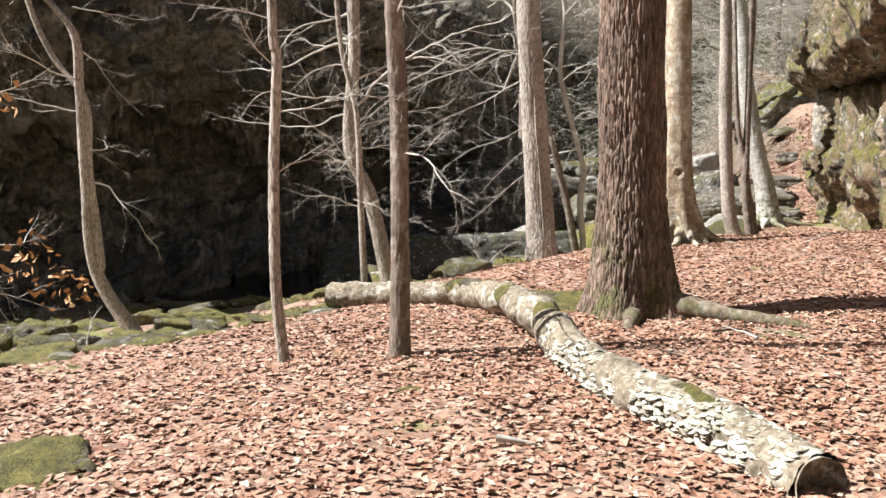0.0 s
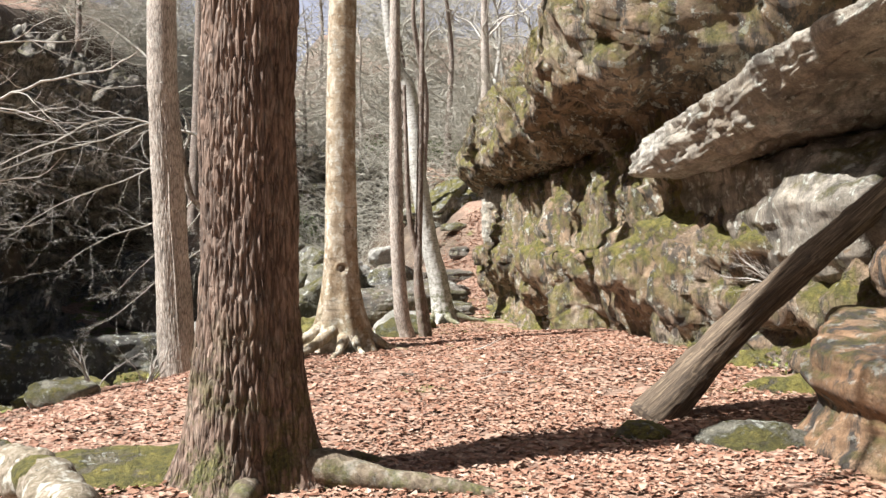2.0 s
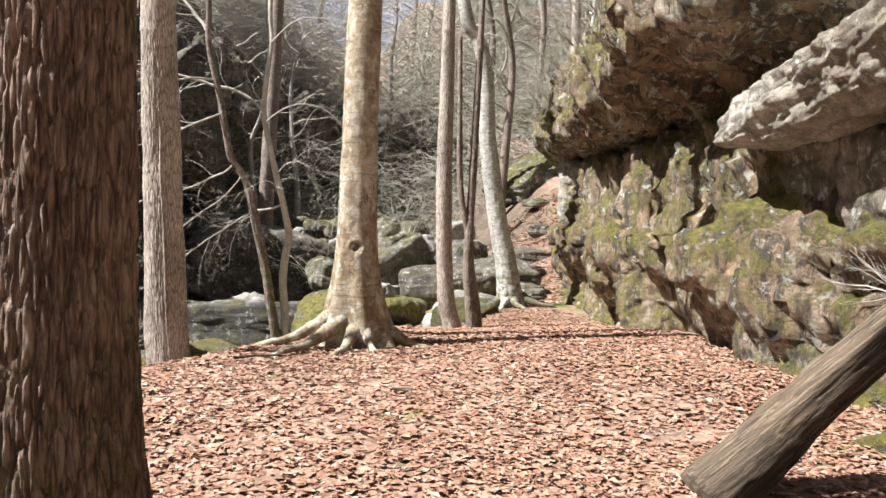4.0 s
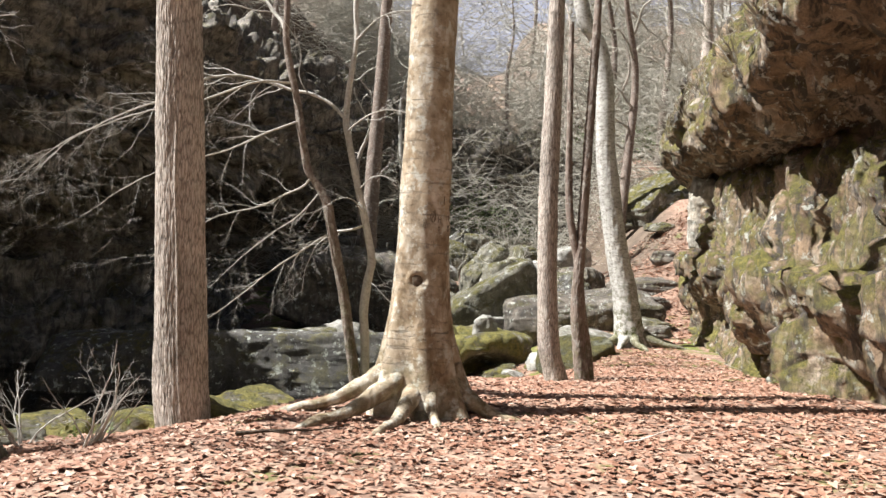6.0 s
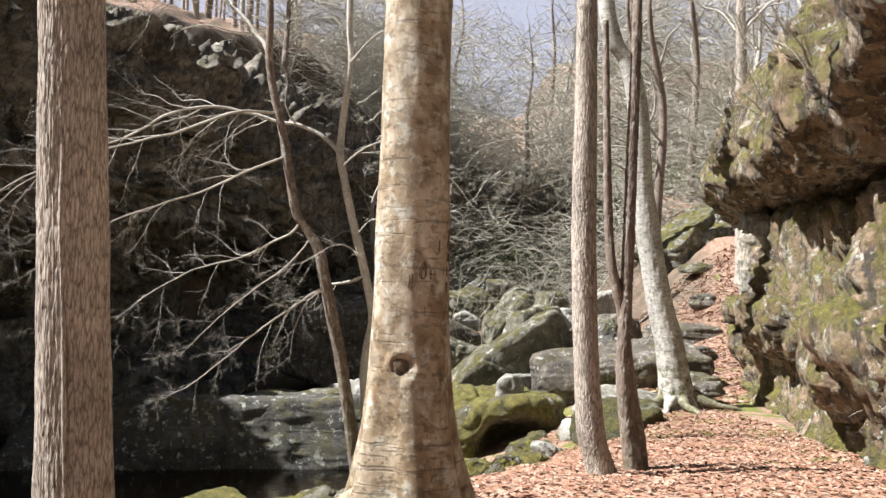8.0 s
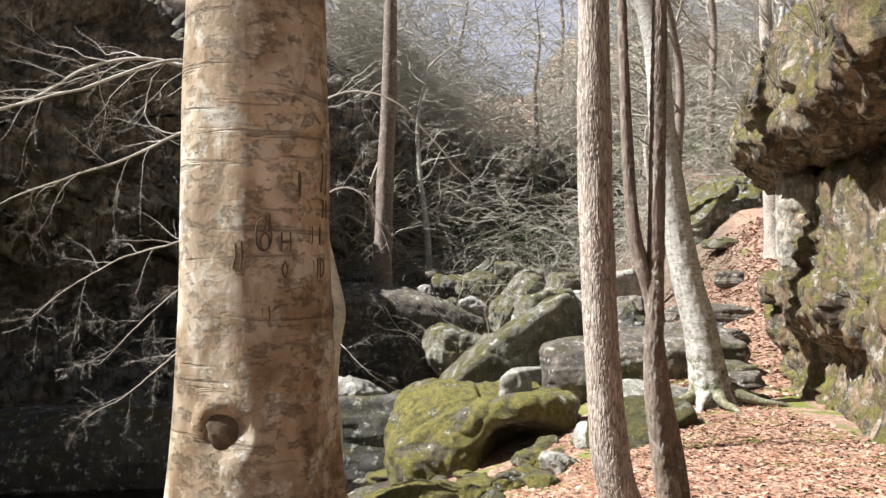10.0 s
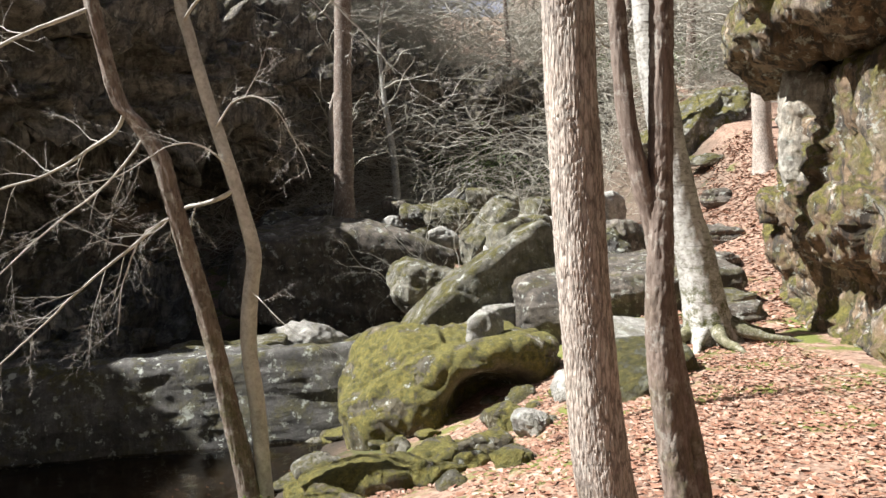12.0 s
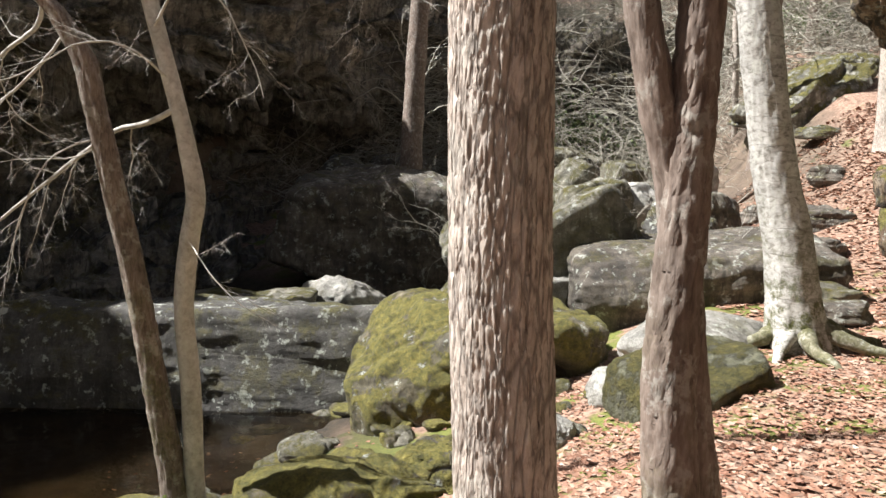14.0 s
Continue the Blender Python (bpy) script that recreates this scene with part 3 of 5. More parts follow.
def cube_sphere(n):
    if n not in _SPHERE:
        t = np.tan(np.linspace(-1, 1, n) * math.pi / 4)
        a, b = np.meshgrid(t, t, indexing="ij")
        one = np.ones(a.shape)
        sides = [(one, a, b), (-one, b, a), (b, one, a), (a, -one, b), (a, b, one), (b, a, -one)]
        v, f = [], []
        for i, s in enumerate(sides):
            v.append(np.stack([c.ravel() for c in s], 1))
            f.append(grid_faces(n, n)[:, ::-1] + i * n * n)
        v = np.vstack(v)
        key = np.round(v * 1e5).astype(np.int64)
        _, first, back = np.unique(key, axis=0, return_index=True, return_inverse=True)
        v = v[first]
        v /= np.linalg.norm(v, axis=1)[:, None]
        _SPHERE[n] = (v, back.ravel()[np.vstack(f)])
    return _SPHERE[n]


def rock_mesh(size, seed, mat, n=28, planes=15, rough=0.07, layered=0.0, pits=0.0, box=1.08, hollow=None):
    """An angular, weathered stone: a hull of random planes, softened and roughened. size: full extents."""
    d, f = cube_sphere(n)
    rng = np.random.RandomState(seed)
    pn = rng.normal(size=(planes, 3))
    pn /= np.linalg.norm(pn, axis=1)[:, None]
    ph = rng.uniform(0.70, 1.0, planes)
    ax = np.vstack([np.eye(3), -np.eye(3)])
    pn, ph = np.vstack([pn, ax]), np.concatenate([ph, np.full(6, box)])
    c = d @ pn.T
    inv = np.maximum(c, 1e-4) / ph
    r = 1.0 / (np.sum(inv ** 14, axis=1) ** (1 / 14))
    p = d * r[:, None]
    p = p / np.abs(p).max(axis=0) * 0.5 * np.array(size)
    s = float(np.mean(size))
    q = p + rng.uniform(-50, 50, 3)
    edge, cell = worley(q * (2.4 / s), seed + 5)
    disp = rough * s * (fbm(q * (2.2 / s), seed, 5) * 0.7 + 0.3 * ridged(q * (5.0 / s), seed + 3, 3) + 0.12 * cell - 0.22 * np.exp(-(edge / 0.05) ** 2))
    if layered:
        disp = disp + layered * fbm(np.stack([q[:, 0] * 0.4, q[:, 1] * 0.4, q[:, 2] * 5.5 / max(size[2], 0.3)], 1), seed + 7, 3)
    if pits:
        disp = disp - pits * np.clip(ridged(q * 5.5, seed + 13, 2) - 0.15, 0, 2)
    p = p + d * disp[:, None]
    if hollow:
        gap = np.linalg.norm((p - np.array(hollow[:3])) / np.array(hollow[3:6]), axis=1)
        p = p + np.array([0.0, hollow[6], 0.0]) * np.exp(-gap ** 4)[:, None]
    acc = Acc()
    acc.add(p, f)
    return acc.mesh("rock", mat)


def boulder(at, size, turn, seed, mat, label, tip=(0, 0), name="boulder", group="", **shape):
    me = rock_mesh(size, seed, mat, **shape)
    ob = put(name, me, label=label, category="rock", group=group)
    ob.matrix_world = pose(*at, tip[0], tip[1], turn)
    return ob


# ---- trees ----
def trunk_mesh(ctrl, radii, mat, sides=40, step=0.05, ridges=0.0, freq=9.0, flare=0.0, flare_h=0.5, lobes=6, seed=0, wobble=0.02, knot=None, furrow=0.30, long=0.20):
    """A tapered trunk along control points, with root flare and bark ridges."""
    rows = smooth_line([(*c, r) for c, r in zip(ctrl, radii)], step)
    path, r = rows[:, :3], rows[:, 3]
    a = np.arange(sides) * 2 * math.pi / sides
    h = path[:, 2] - path[0, 2]
    hh, aa = np.meshgrid(h, a, indexing="ij")
    rr = np.repeat(r[:, None], sides, 1)
    rng = np.random.RandomState(seed)
    if flare:
        ph = rng.uniform(0, 6.28, 3)
        lob = 0.55 + 0.45 * np.cos(lobes * aa + ph[0] + 0.8 * np.sin(aa + ph[1])) + 0.25 * np.cos((lobes - 2) * aa + ph[2])
        rr = rr + flare * np.exp(-hh / flare_h * 2.2) * (0.35 + 0.65 * np.clip(lob, 0, 1.5))
    rr = rr + (wobble * r.mean() * 3 * fbm(np.stack([np.cos(aa), np.sin(aa), hh * 1.3], -1).reshape(-1, 3), seed + 2, 3)).reshape(rr.shape)
    if ridges:
        q = np.stack([np.cos(aa) * r.mean() * freq, np.sin(aa) * r.mean() * freq, hh * freq * long], -1).reshape(-1, 3)
        q = q + 0.30 * np.stack([vnoise(q * 0.7 + 7, seed + 4), vnoise(q * 0.7 + 3, seed + 5), vnoise(q + 9, seed + 6)], 1)
        edge, cell = worley(q, seed)
        plate = np.clip(edge / furrow, 0, 1) ** 0.6
        rr = rr + (ridges * (1.5 * plate - 1.0 + 0.25 * cell + 0.22 * fbm(q * np.array([2, 2, 6]), seed + 8, 3))).reshape(rr.shape)
    if knot:
        ka, kh, ks = knot
        dist = np.hypot((np.angle(np.exp(1j * (aa - ka)))) * r.mean(), hh - kh) / ks
        rr = rr + ks * 0.22 * np.exp(-((dist - 1.0) / 0.28) ** 2) - ks * 0.25 * np.exp(-(dist / 0.7) ** 2)
    v = path[:, None, :] + np.stack([np.cos(aa) * rr, np.sin(aa) * rr, np.zeros(aa.shape)], -1)
    acc = Acc()
    acc.add(v.reshape(-1, 3), grid_faces(len(path), sides, True))
    return acc.mesh("trunk", mat)


def grow(acc, rng, start, heading, length, radius, level, droop=0.0, spread_deg=38, count=5, sides=(5, 4, 3, 3)):
    """A limb with side twigs, each a bent tapering tube."""
    n = max(5, int(length / 0.11))
    p = np.array(start, float)
    d = np.array(heading, float)
    d /= np.linalg.norm(d)
    seg = length / n
    path = [p.copy()]
    for i in range(n):
        d = d + rng.normal(0, 0.16, 3) + np.array([0, 0, -droop * seg])
        d /= np.linalg.norm(d)
        p = p + d * seg
        path.append(p.copy())
    path = np.array(path)
    rad = radius * (1 - 0.82 * np.linspace(0, 1, n + 1) ** 0.9)
    v, f = tube(path, rad, sides[min(level, 3)] if level < 4 else 3)
    acc.add(v, f)
    if level >= 3 or length < 0.12:
        return
    kids = max(2, int(count * (0.6 + 0.8 * rng.rand())))
    for i in range(kids):
        k = min(n - 1, int(n * (0.18 + 0.8 * (i + rng.rand()) / kids)))
        t = path[k + 1] - path[k]
        t /= np.linalg.norm(t)
        side = np.cross(t, rng.normal(size=3))
        side /= np.linalg.norm(side)
        ang = radians(spread_deg * (0.7 + 0.6 * rng.rand()))
        h = t * math.cos(ang) + side * math.sin(ang)
        h[2] *= 0.8
        grow(acc, rng, path[k], h, length * (0.28 + 0.30 * rng.rand()) * (1 - 0.35 * k / n), max(rad[k] * 0.55, 0.0016), level + 1, droop, spread_deg, max(2, count - 1), sides)


def add_limb(tree, start, heading, length, radius, seed, mat=None, count=6, droop=0.0, level=0, spread_deg=38, label=""):
    acc = Acc()
    grow(acc, np.random.RandomState(seed), start, heading, length, radius, level, droop, spread_deg, count)
    return put("limb", acc.mesh("limb", mat or TWIG_BARK), tree, label)


def tree_of(label, ctrl, radii, mat, group="trees by the creek", crown=None, **shape):
    """A tree whose trunk runs through ctrl (world places); returns the Empty at its foot."""
    foot = ctrl[0]
    tree = thing("tree", label, "tree", group, foot)
    local = [tuple(np.array(c) - np.array(foot)) for c in ctrl]
    split = [k for k, c in enumerate(local) if c[2] + foot[2] > 3.3]
    k = split[0] if split and len(local) - split[0] > 1 else len(local) - 1
    put("trunk", trunk_mesh(local[:k + 1], radii[:k + 1], mat, **shape), tree)
    if k < len(local) - 1:
        put("upper_trunk", trunk_mesh(local[k:], radii[k:], mat, sides=28, step=0.2), tree)
    return tree


def stem(tree, ctrl, radii, mat, **shape):
    foot = np.array(tree.location)
    local = [tuple(np.array(c) - foot) for c in ctrl]
    return put("stem", trunk_mesh(local, radii, mat, **shape), tree)


def limb_at(tree, world, heading, length, radius, seed, **kw):
    return add_limb(tree, tuple(np.array(world) - np.array(tree.location)), heading, length, radius, seed, **kw)


def crown_limbs(tree, top, spread_r, seed, n=5, mat=None):
    rng = np.random.RandomState(seed)
    for i in range(n):
        a = 6.28 * (i + rng.rand() * 0.5) / n
        limb_at(tree, top, (math.cos(a), math.sin(a), 0.9 + 0.5 * rng.rand()), spread_r * (0.8 + 0.4 * rng.rand()), 0.05, seed * 31 + i, mat=mat, count=4, level=1)


# ================= the place =================
build_ground()
build_water()
build_cliff_right()
build_cliff_left()

# ---- trees along the walk ----
oak = tree_of("large oak with furrowed grey-brown bark and mossy flared roots", [(1.72, 7.58, -0.12), (1.69, 7.55, 0.5), (1.67, 7.53, 1.4), (1.68, 7.52, 2.9), (1.69, 7.5, 4.0), (1.70, 7.5, 6.0), (1.75, 7.55, 11.0)],
              [0.31, 0.295, 0.275, 0.26, 0.25, 0.22, 0.14], OAK_BARK, sides=320, step=0.016, ridges=0.018, freq=42.0, furrow=0.34, long=0.11, flare=0.50, flare_h=0.60, lobes=5, seed=3)
crown_limbs(oak, (1.75, 7.55, 10.5), 4.0, 5)


def root(tree, pts, radii, mat, seed):
    """A surface root running out from a tree's foot."""
    foot = np.array(tree.location)
    rows = smooth_line([(x, y, ground_z(x, y) + dz, r) for (x, y, dz), r in zip(pts, radii)], 0.05)
    v, f = tube(rows[:, :3] - foot, rows[:, 3], 10)
    v = v + 0.012 * np.stack([fbm(v * 7, seed + k, 2) for k in range(3)], 1)
    acc = Acc()
    acc.add(v, f)
    return put("root", acc.mesh("root", mat), tree)


root(oak, [(1.8, 7.45, 0.10), (2.05, 7.3, 0.10), (2.3, 7.15, 0.05), (2.65, 6.95, 0.02), (3.0, 6.75, -0.03)], [0.12, 0.11, 0.08, 0.055, 0.03], OAK_ROOT, 1)
root(oak, [(1.8, 7.6, 0.1), (2.3, 7.7, 0.03), (2.6, 7.75, -0.04)], [0.12, 0.07, 0.03], OAK_ROOT, 2)
root(oak, [(1.68, 7.45, 0.06), (1.55, 6.95, 0.04), (1.45, 6.7, -0.03)], [0.10, 0.06, 0.03], OAK_ROOT, 3)
root(oak, [(2.5, 6.8, 0.0), (2.75, 6.45, 0.0), (2.85, 6.2, -0.03)], [0.035, 0.03, 0.02], OAK_ROOT, 4)

beech = tree_of("smooth pale beech with carved bark, a knot and spreading roots", [(3.66, 13.52, -0.25), (3.63, 13.5, 0.35), (3.60, 13.48, 1.12), (3.60, 13.48, 2.32), (3.60, 13.48, 3.4), (3.66, 13.5, 7.0), (3.7, 13.5, 12.0)],
                [0.29, 0.275, 0.225, 0.20, 0.195, 0.16, 0.10], BEECH_BARK, sides=96, step=0.03, ridges=0.0, flare=0.54, flare_h=0.95, lobes=7, seed=8, wobble=0.012, knot=(-1.72, 1.44, 0.082))
crown_limbs(beech, (3.7, 13.5, 11.0), 4.5, 7)
root(beech, [(3.45, 13.3, 0.30), (3.1, 13.0, 0.10), (2.8, 12.8, 0.02), (2.55, 12.6, -0.04)], [0.11, 0.058, 0.045, 0.02], BEECH_BARK, 5)
root(beech, [(3.6, 13.25, 0.25), (3.45, 12.9, 0.06), (3.3, 12.6, 0.0), (3.15, 12.4, -0.04)], [0.10, 0.054, 0.04, 0.02], BEECH_BARK, 6)
root(beech, [(3.7, 13.25, 0.25), (3.72, 12.95, 0.05), (3.76, 12.65, -0.04)], [0.08, 0.046, 0.03], BEECH_BARK, 7)
root(beech, [(3.9, 13.4, 0.22), (4.2, 13.3, 0.04), (4.5, 13.2, -0.04)], [0.10, 0.055, 0.03], BEECH_BARK, 8)
root(beech, [(3.35, 13.5, 0.3), (2.95, 13.35, 0.10), (2.55, 13.2, 0.0), (2.3, 13.05, -0.04)], [0.10, 0.054, 0.04, 0.02], BEECH_BARK, 9)


def carve(tree, centre, radius, marks, mat, z_shift=0.0):
    """Old carvings on a trunk: thin dark raised strokes; each mark is (angle in degrees, height, strokes in a 1 x 1 box, size)."""
    foot = np.array(tree.location)
    for angle, z, strokes, size in marks:
        acc = Acc()
        for line in strokes:
            pts = []
            for u, w in line:
                a = radians(angle) + (u - 0.5) * size * 0.6 / radius
                pts.append((centre[0] + math.cos(a) * radius, centre[1] + math.sin(a) * radius, z + (w - 0.5) * size))
            rows = smooth_line(pts, 0.008) if len(pts) > 2 else np.array(pts)
            v, f = tube(rows - foot, np.full(len(rows), 0.0025), 6)
            acc.add(v, f)
        put("carving", acc.mesh("carving", mat), tree, "dark scarred carved letter")


SCAR = bark_material("dark_scarred_bark", [(0.09, 0.065, 0.042), (0.17, 0.125, 0.08), (0.25, 0.19, 0.13)], (6, 6, 6), lichen=0.0, depth=0.006)
ARC = [(0.1, 0.5), (0.2, 0.85), (0.5, 1.0), (0.8, 0.85), (0.9, 0.5), (0.8, 0.15), (0.5, 0.0), (0.2, 0.15), (0.1, 0.5)]
GLYPH = {"H": [[(0.1, 0), (0.1, 1)], [(0.9, 0), (0.9, 1)], [(0.1, 0.5), (0.9, 0.5)]], "O": [ARC], "I": [[(0.5, 0), (0.5, 1)]],
         "D": [[(0.15, 0), (0.15, 1)], [(0.15, 1), (0.7, 0.85), (0.9, 0.5), (0.7, 0.15), (0.15, 0)]], "T": [[(0.5, 0), (0.5, 1)], [(0, 1), (1, 1)]],
         "bar": [[(0.2, 0.1), (0.35, 0.6), (0.3, 0.95)], [(0.6, 0.05), (0.7, 0.5), (0.65, 1)]]}
PAIR = [[(0.0, 0.5), (0.25, 0.95), (0.5, 0.5), (0.25, 0.05), (0.0, 0.5)], [(0.5, 0.5), (0.75, 0.95), (1.0, 0.5), (0.75, 0.05), (0.5, 0.5)]]
GASH = [[(0.5, 0), (0.52, 0.5), (0.5, 1)], [(0.58, 0.05), (0.62, 0.5), (0.56, 0.95)], [(0.42, 0.2), (0.45, 0.6), (0.47, 0.9)]]


def knot_heart(tree, at, size):
    """The dark sunken heart of an old branch scar, with two broken rings round it."""
    acc = Acc()
    d, f = cube_sphere(8)
    v = d * np.array([size, 0.010, size]) * (1 + 0.14 * fbm(d * 3, 77, 3))[:, None]
    acc.add(v + np.array(at) - np.array(tree.location), f)
    put("knot", acc.mesh("knot", SCAR), tree, "dark brown heart of a branch scar")


knot_heart(beech, (3.60 - 0.149 * 0.222, 13.48 - 0.989 * 0.214, -0.25 + 1.44), 0.054)
carve(beech, (3.60, 13.48), 0.212, [(-57, 1.70, GLYPH["H"], 0.055), (-56, 1.625, PAIR, 0.05), (-34, 1.63, GLYPH["O"], 0.055), (-25, 1.63, GLYPH["I"], 0.055), (-18, 1.63, GLYPH["D"], 0.055),
                                    (-34, 1.72, GLYPH["bar"], 0.055), (-22, 1.72, GLYPH["I"], 0.05), (-74, 1.72, [ARC], 0.09), (-73, 1.70, [ARC], 0.05), (-71, 1.75, GLYPH["bar"], 0.05), (-72, 1.48, GLYPH["bar"], 0.09), (-66, 1.47, [ARC], 0.06), (-14, 1.90, GLYPH["bar"], 0.13), (-13, 1.80, GLYPH["H"], 0.05), (-92, 1.66, GLYPH["bar"], 0.08), (-46, 1.86, GASH, 0.07), (-40, 1.40, GLYPH["bar"], 0.05), (-27, 1.38, [ARC], 0.05), (-50, 1.28, [[(0, 0.7), (0.4, 0.5), (1, 0.1)]], 0.12)], SCAR)

tulip = tree_of("straight grey-barked tree with one long bark seam", [(1.66, 14.2, -0.85), (1.62, 14.2, -0.5), (1.51, 14.2, 0.3), (1.46, 14.2, 1.48), (1.40, 14.2, 2.5), (1.35, 14.2, 3.53), (1.3, 14.2, 8.0), (1.3, 14.2, 13.0)],
                [0.30, 0.26, 0.235, 0.215, 0.205, 0.195, 0.16, 0.10], GREY_BARK, sides=240, step=0.018, ridges=0.0065, freq=52.0, furrow=0.30, long=0.07, flare=0.12, flare_h=0.5, seed=12)
crown_limbs(tulip, (1.3, 14.2, 12), 4.0, 9)
seam = smooth_line([(1.64 - 1.66, -0.26, 0.45), (1.55 - 1.66, -0.232, 1.0), (1.50 - 1.66, -0.222, 1.9), (1.44 - 1.66, -0.212, 2.7), (1.42 - 1.66, -0.20, 3.3)], 0.05)
sv, sf = tube(seam, 0.012 + 0.006 * vnoise(seam * 6, 3), 8)
sacc = Acc()
sacc.add(sv, sf)
put("bark_seam", sacc.mesh("bark_seam", GREY_BARK), tulip, "raised vertical bark seam")

hickory = tree_of("grey flaky-barked tree standing beside the path", [(5.68, 16.95, -0.50), (5.64, 16.95, -0.15), (5.53, 16.93, 0.25), (5.455, 16.92, 1.1), (5.425, 16.92, 1.79), (5.41, 16.92, 2.3), (5.40, 16.95, 4.5), (5.4, 17.0, 11.0)],
                  [0.17, 0.150, 0.136, 0.125, 0.122, 0.118, 0.10, 0.06], GREY_BARK, sides=250, step=0.010, ridges=0.0046, freq=92.0, furrow=0.28, long=0.20, flare=0.06, flare_h=0.3, seed=15)
crown_limbs(hickory, (5.4, 17.0, 10), 3.0, 11)

twin_brown = tree_of("slender dark-barked tree forking into two stems", [(6.15, 17.35, -0.50), (6.10, 17.35, -0.2), (6.05, 17.35, 0.08), (5.97, 17.35, 0.78), (5.98, 17.35, 1.42), (6.0, 17.35, 2.3), (6.04, 17.35, 4.5), (6.1, 17.4, 8.0)],
                     [0.11, 0.10, 0.088, 0.077, 0.066, 0.060, 0.05, 0.03], BROWN_BARK, sides=56, step=0.025, ridges=0.009, freq=66.0, flare=0.05, flare_h=0.25, seed=18)
stem(twin_brown, [(6.22, 17.42, -0.50), (6.16, 17.42, 0.1), (6.05, 17.41, 0.7), (5.96, 17.38, 1.35), (5.87, 17.35, 1.68), (5.78, 17.35, 2.31), (5.7, 17.35, 4.5)], [0.09, 0.075, 0.064, 0.056, 0.05, 0.045, 0.03], BROWN_BARK, sides=44, step=0.03, ridges=0.005, freq=55.0, seed=19)

birch = tree_of("leaning pale blotched tree with mossy spreading roots", [(9.25, 24.6, -0.95), (9.13, 24.6, -0.35), (8.96, 24.6, 0.6), (8.72, 24.6, 1.55), (8.50, 24.6, 2.7), (8.34, 24.6, 3.9), (8.26, 24.6, 5.1), (8.05, 24.6, 6.05), (7.62, 24.6, 6.95), (7.2, 24.6, 11)],
                [0.36, 0.32, 0.27, 0.25, 0.235, 0.215, 0.20, 0.19, 0.17, 0.1], WHITE_BARK, sides=72, step=0.05, ridges=0.008, freq=18.0, flare=0.42, flare_h=0.55, lobes=6, seed=22)

BIRCH_ROOTS = (((9.0, 24.4, 0.22), (8.80, 24.1, 0.10), (8.68, 23.85, 0.03), (8.62, 23.7, -0.06)), ((9.15, 24.3, 0.2), (9.12, 23.95, 0.10), (9.20, 23.65, 0.02), (9.22, 23.45, -0.06)), ((9.4, 24.45, 0.25), (9.75, 24.2, 0.10), (10.1, 24.1, 0.03), (10.4, 24.05, -0.05)), ((9.4, 24.6, 0.3), (9.8, 24.65, 0.14), (10.2, 24.8, 0.02)), ((8.95, 24.6, 0.2), (8.6, 24.5, 0.06), (8.35, 24.4, -0.05)))
for k, pts in enumerate(BIRCH_ROOTS):
    root(birch, pts, (0.12, 0.075, 0.05, 0.025)[:len(pts)], WHITE_BARK if k == 0 else BIRCH_MOSS, 40 + k)


def limb_path(tree, pts, r0, seed, twigs, length, droop=0.1, mat=None, r1=0.004):
    """A limb led through given places, with side sprays of fine twigs."""
    foot, rng = np.array(tree.location), np.random.RandomState(seed)
    path = smooth_line(pts, 0.08) - foot
    path = path + 0.014 * np.stack([fbm(path * 3.0 + 5, seed + k, 3) for k in range(3)], 1)
    rad = np.linspace(0.8 * r0, 0.7 * r1, len(path))
    acc = Acc()
    acc.add(*tube(path, rad, 7))
    for i in range(twigs):
        k = min(len(path) - 2, int(len(path) * (0.12 + 0.88 * (i + rng.rand()) / twigs)))
        t = path[k + 1] - path[k]
        t /= np.linalg.norm(t)
        side = np.cross(t, rng.normal(size=3))
        side /= np.linalg.norm(side)
        ang = radians(rng.uniform(25, 62))
        grow(acc, rng, path[k], t * math.cos(ang) + side * math.sin(ang), length * rng.uniform(0.5, 1.2), max(rad[k] * 0.42, 0.0025), 1, droop, 40, 6)
    return put("limb", acc.mesh("limb", mat or TWIG_BARK), tree)


twin_creek = tree_of("pair of slim grey stems with a mossy foot by water", [(3.13, 21.1, -1.85), (3.11, 21.1, -1.32), (2.98, 21.1, -0.53), (2.88, 21.1, 0.03), (2.77, 21.1, 0.58), (2.65, 21.1, 1.05), (2.51, 21.1, 1.70), (2.43, 21.1, 2.06), (2.25, 21.1, 2.36), (2.07, 21.1, 2.60), (1.96, 21.1, 3.1), (1.85, 21.1, 3.72), (1.60, 21.1, 4.78), (1.57, 21.1, 5.76), (1.4, 21.3, 9.0)],
                     [0.14, 0.112, 0.098, 0.095, 0.092, 0.088, 0.085, 0.088, 0.082, 0.076, 0.07, 0.066, 0.06, 0.05, 0.03], BROWN_BARK, sides=56, step=0.03, ridges=0.007, freq=44.0, flare=0.06, flare_h=0.3, seed=25, wobble=0.045)
stem(twin_creek, [(3.28, 21.15, -1.8), (3.25, 21.15, -1.27), (3.22, 21.15, -0.53), (3.16, 21.15, 0.2), (3.20, 21.15, 0.73), (3.25, 21.15, 1.08), (3.18, 21.15, 1.46), (3.09, 21.15, 1.84), (2.95, 21.15, 2.36), (2.76, 21.15, 3.14), (2.68, 21.15, 3.66), (2.79, 21.15, 4.91), (2.76, 21.15, 5.8), (2.9, 21.2, 9.0)],
     [0.10, 0.082, 0.076, 0.074, 0.073, 0.074, 0.07, 0.068, 0.064, 0.06, 0.056, 0.046, 0.04, 0.02], TWIG_BARK, sides=36, step=0.03, seed=26, wobble=0.05)
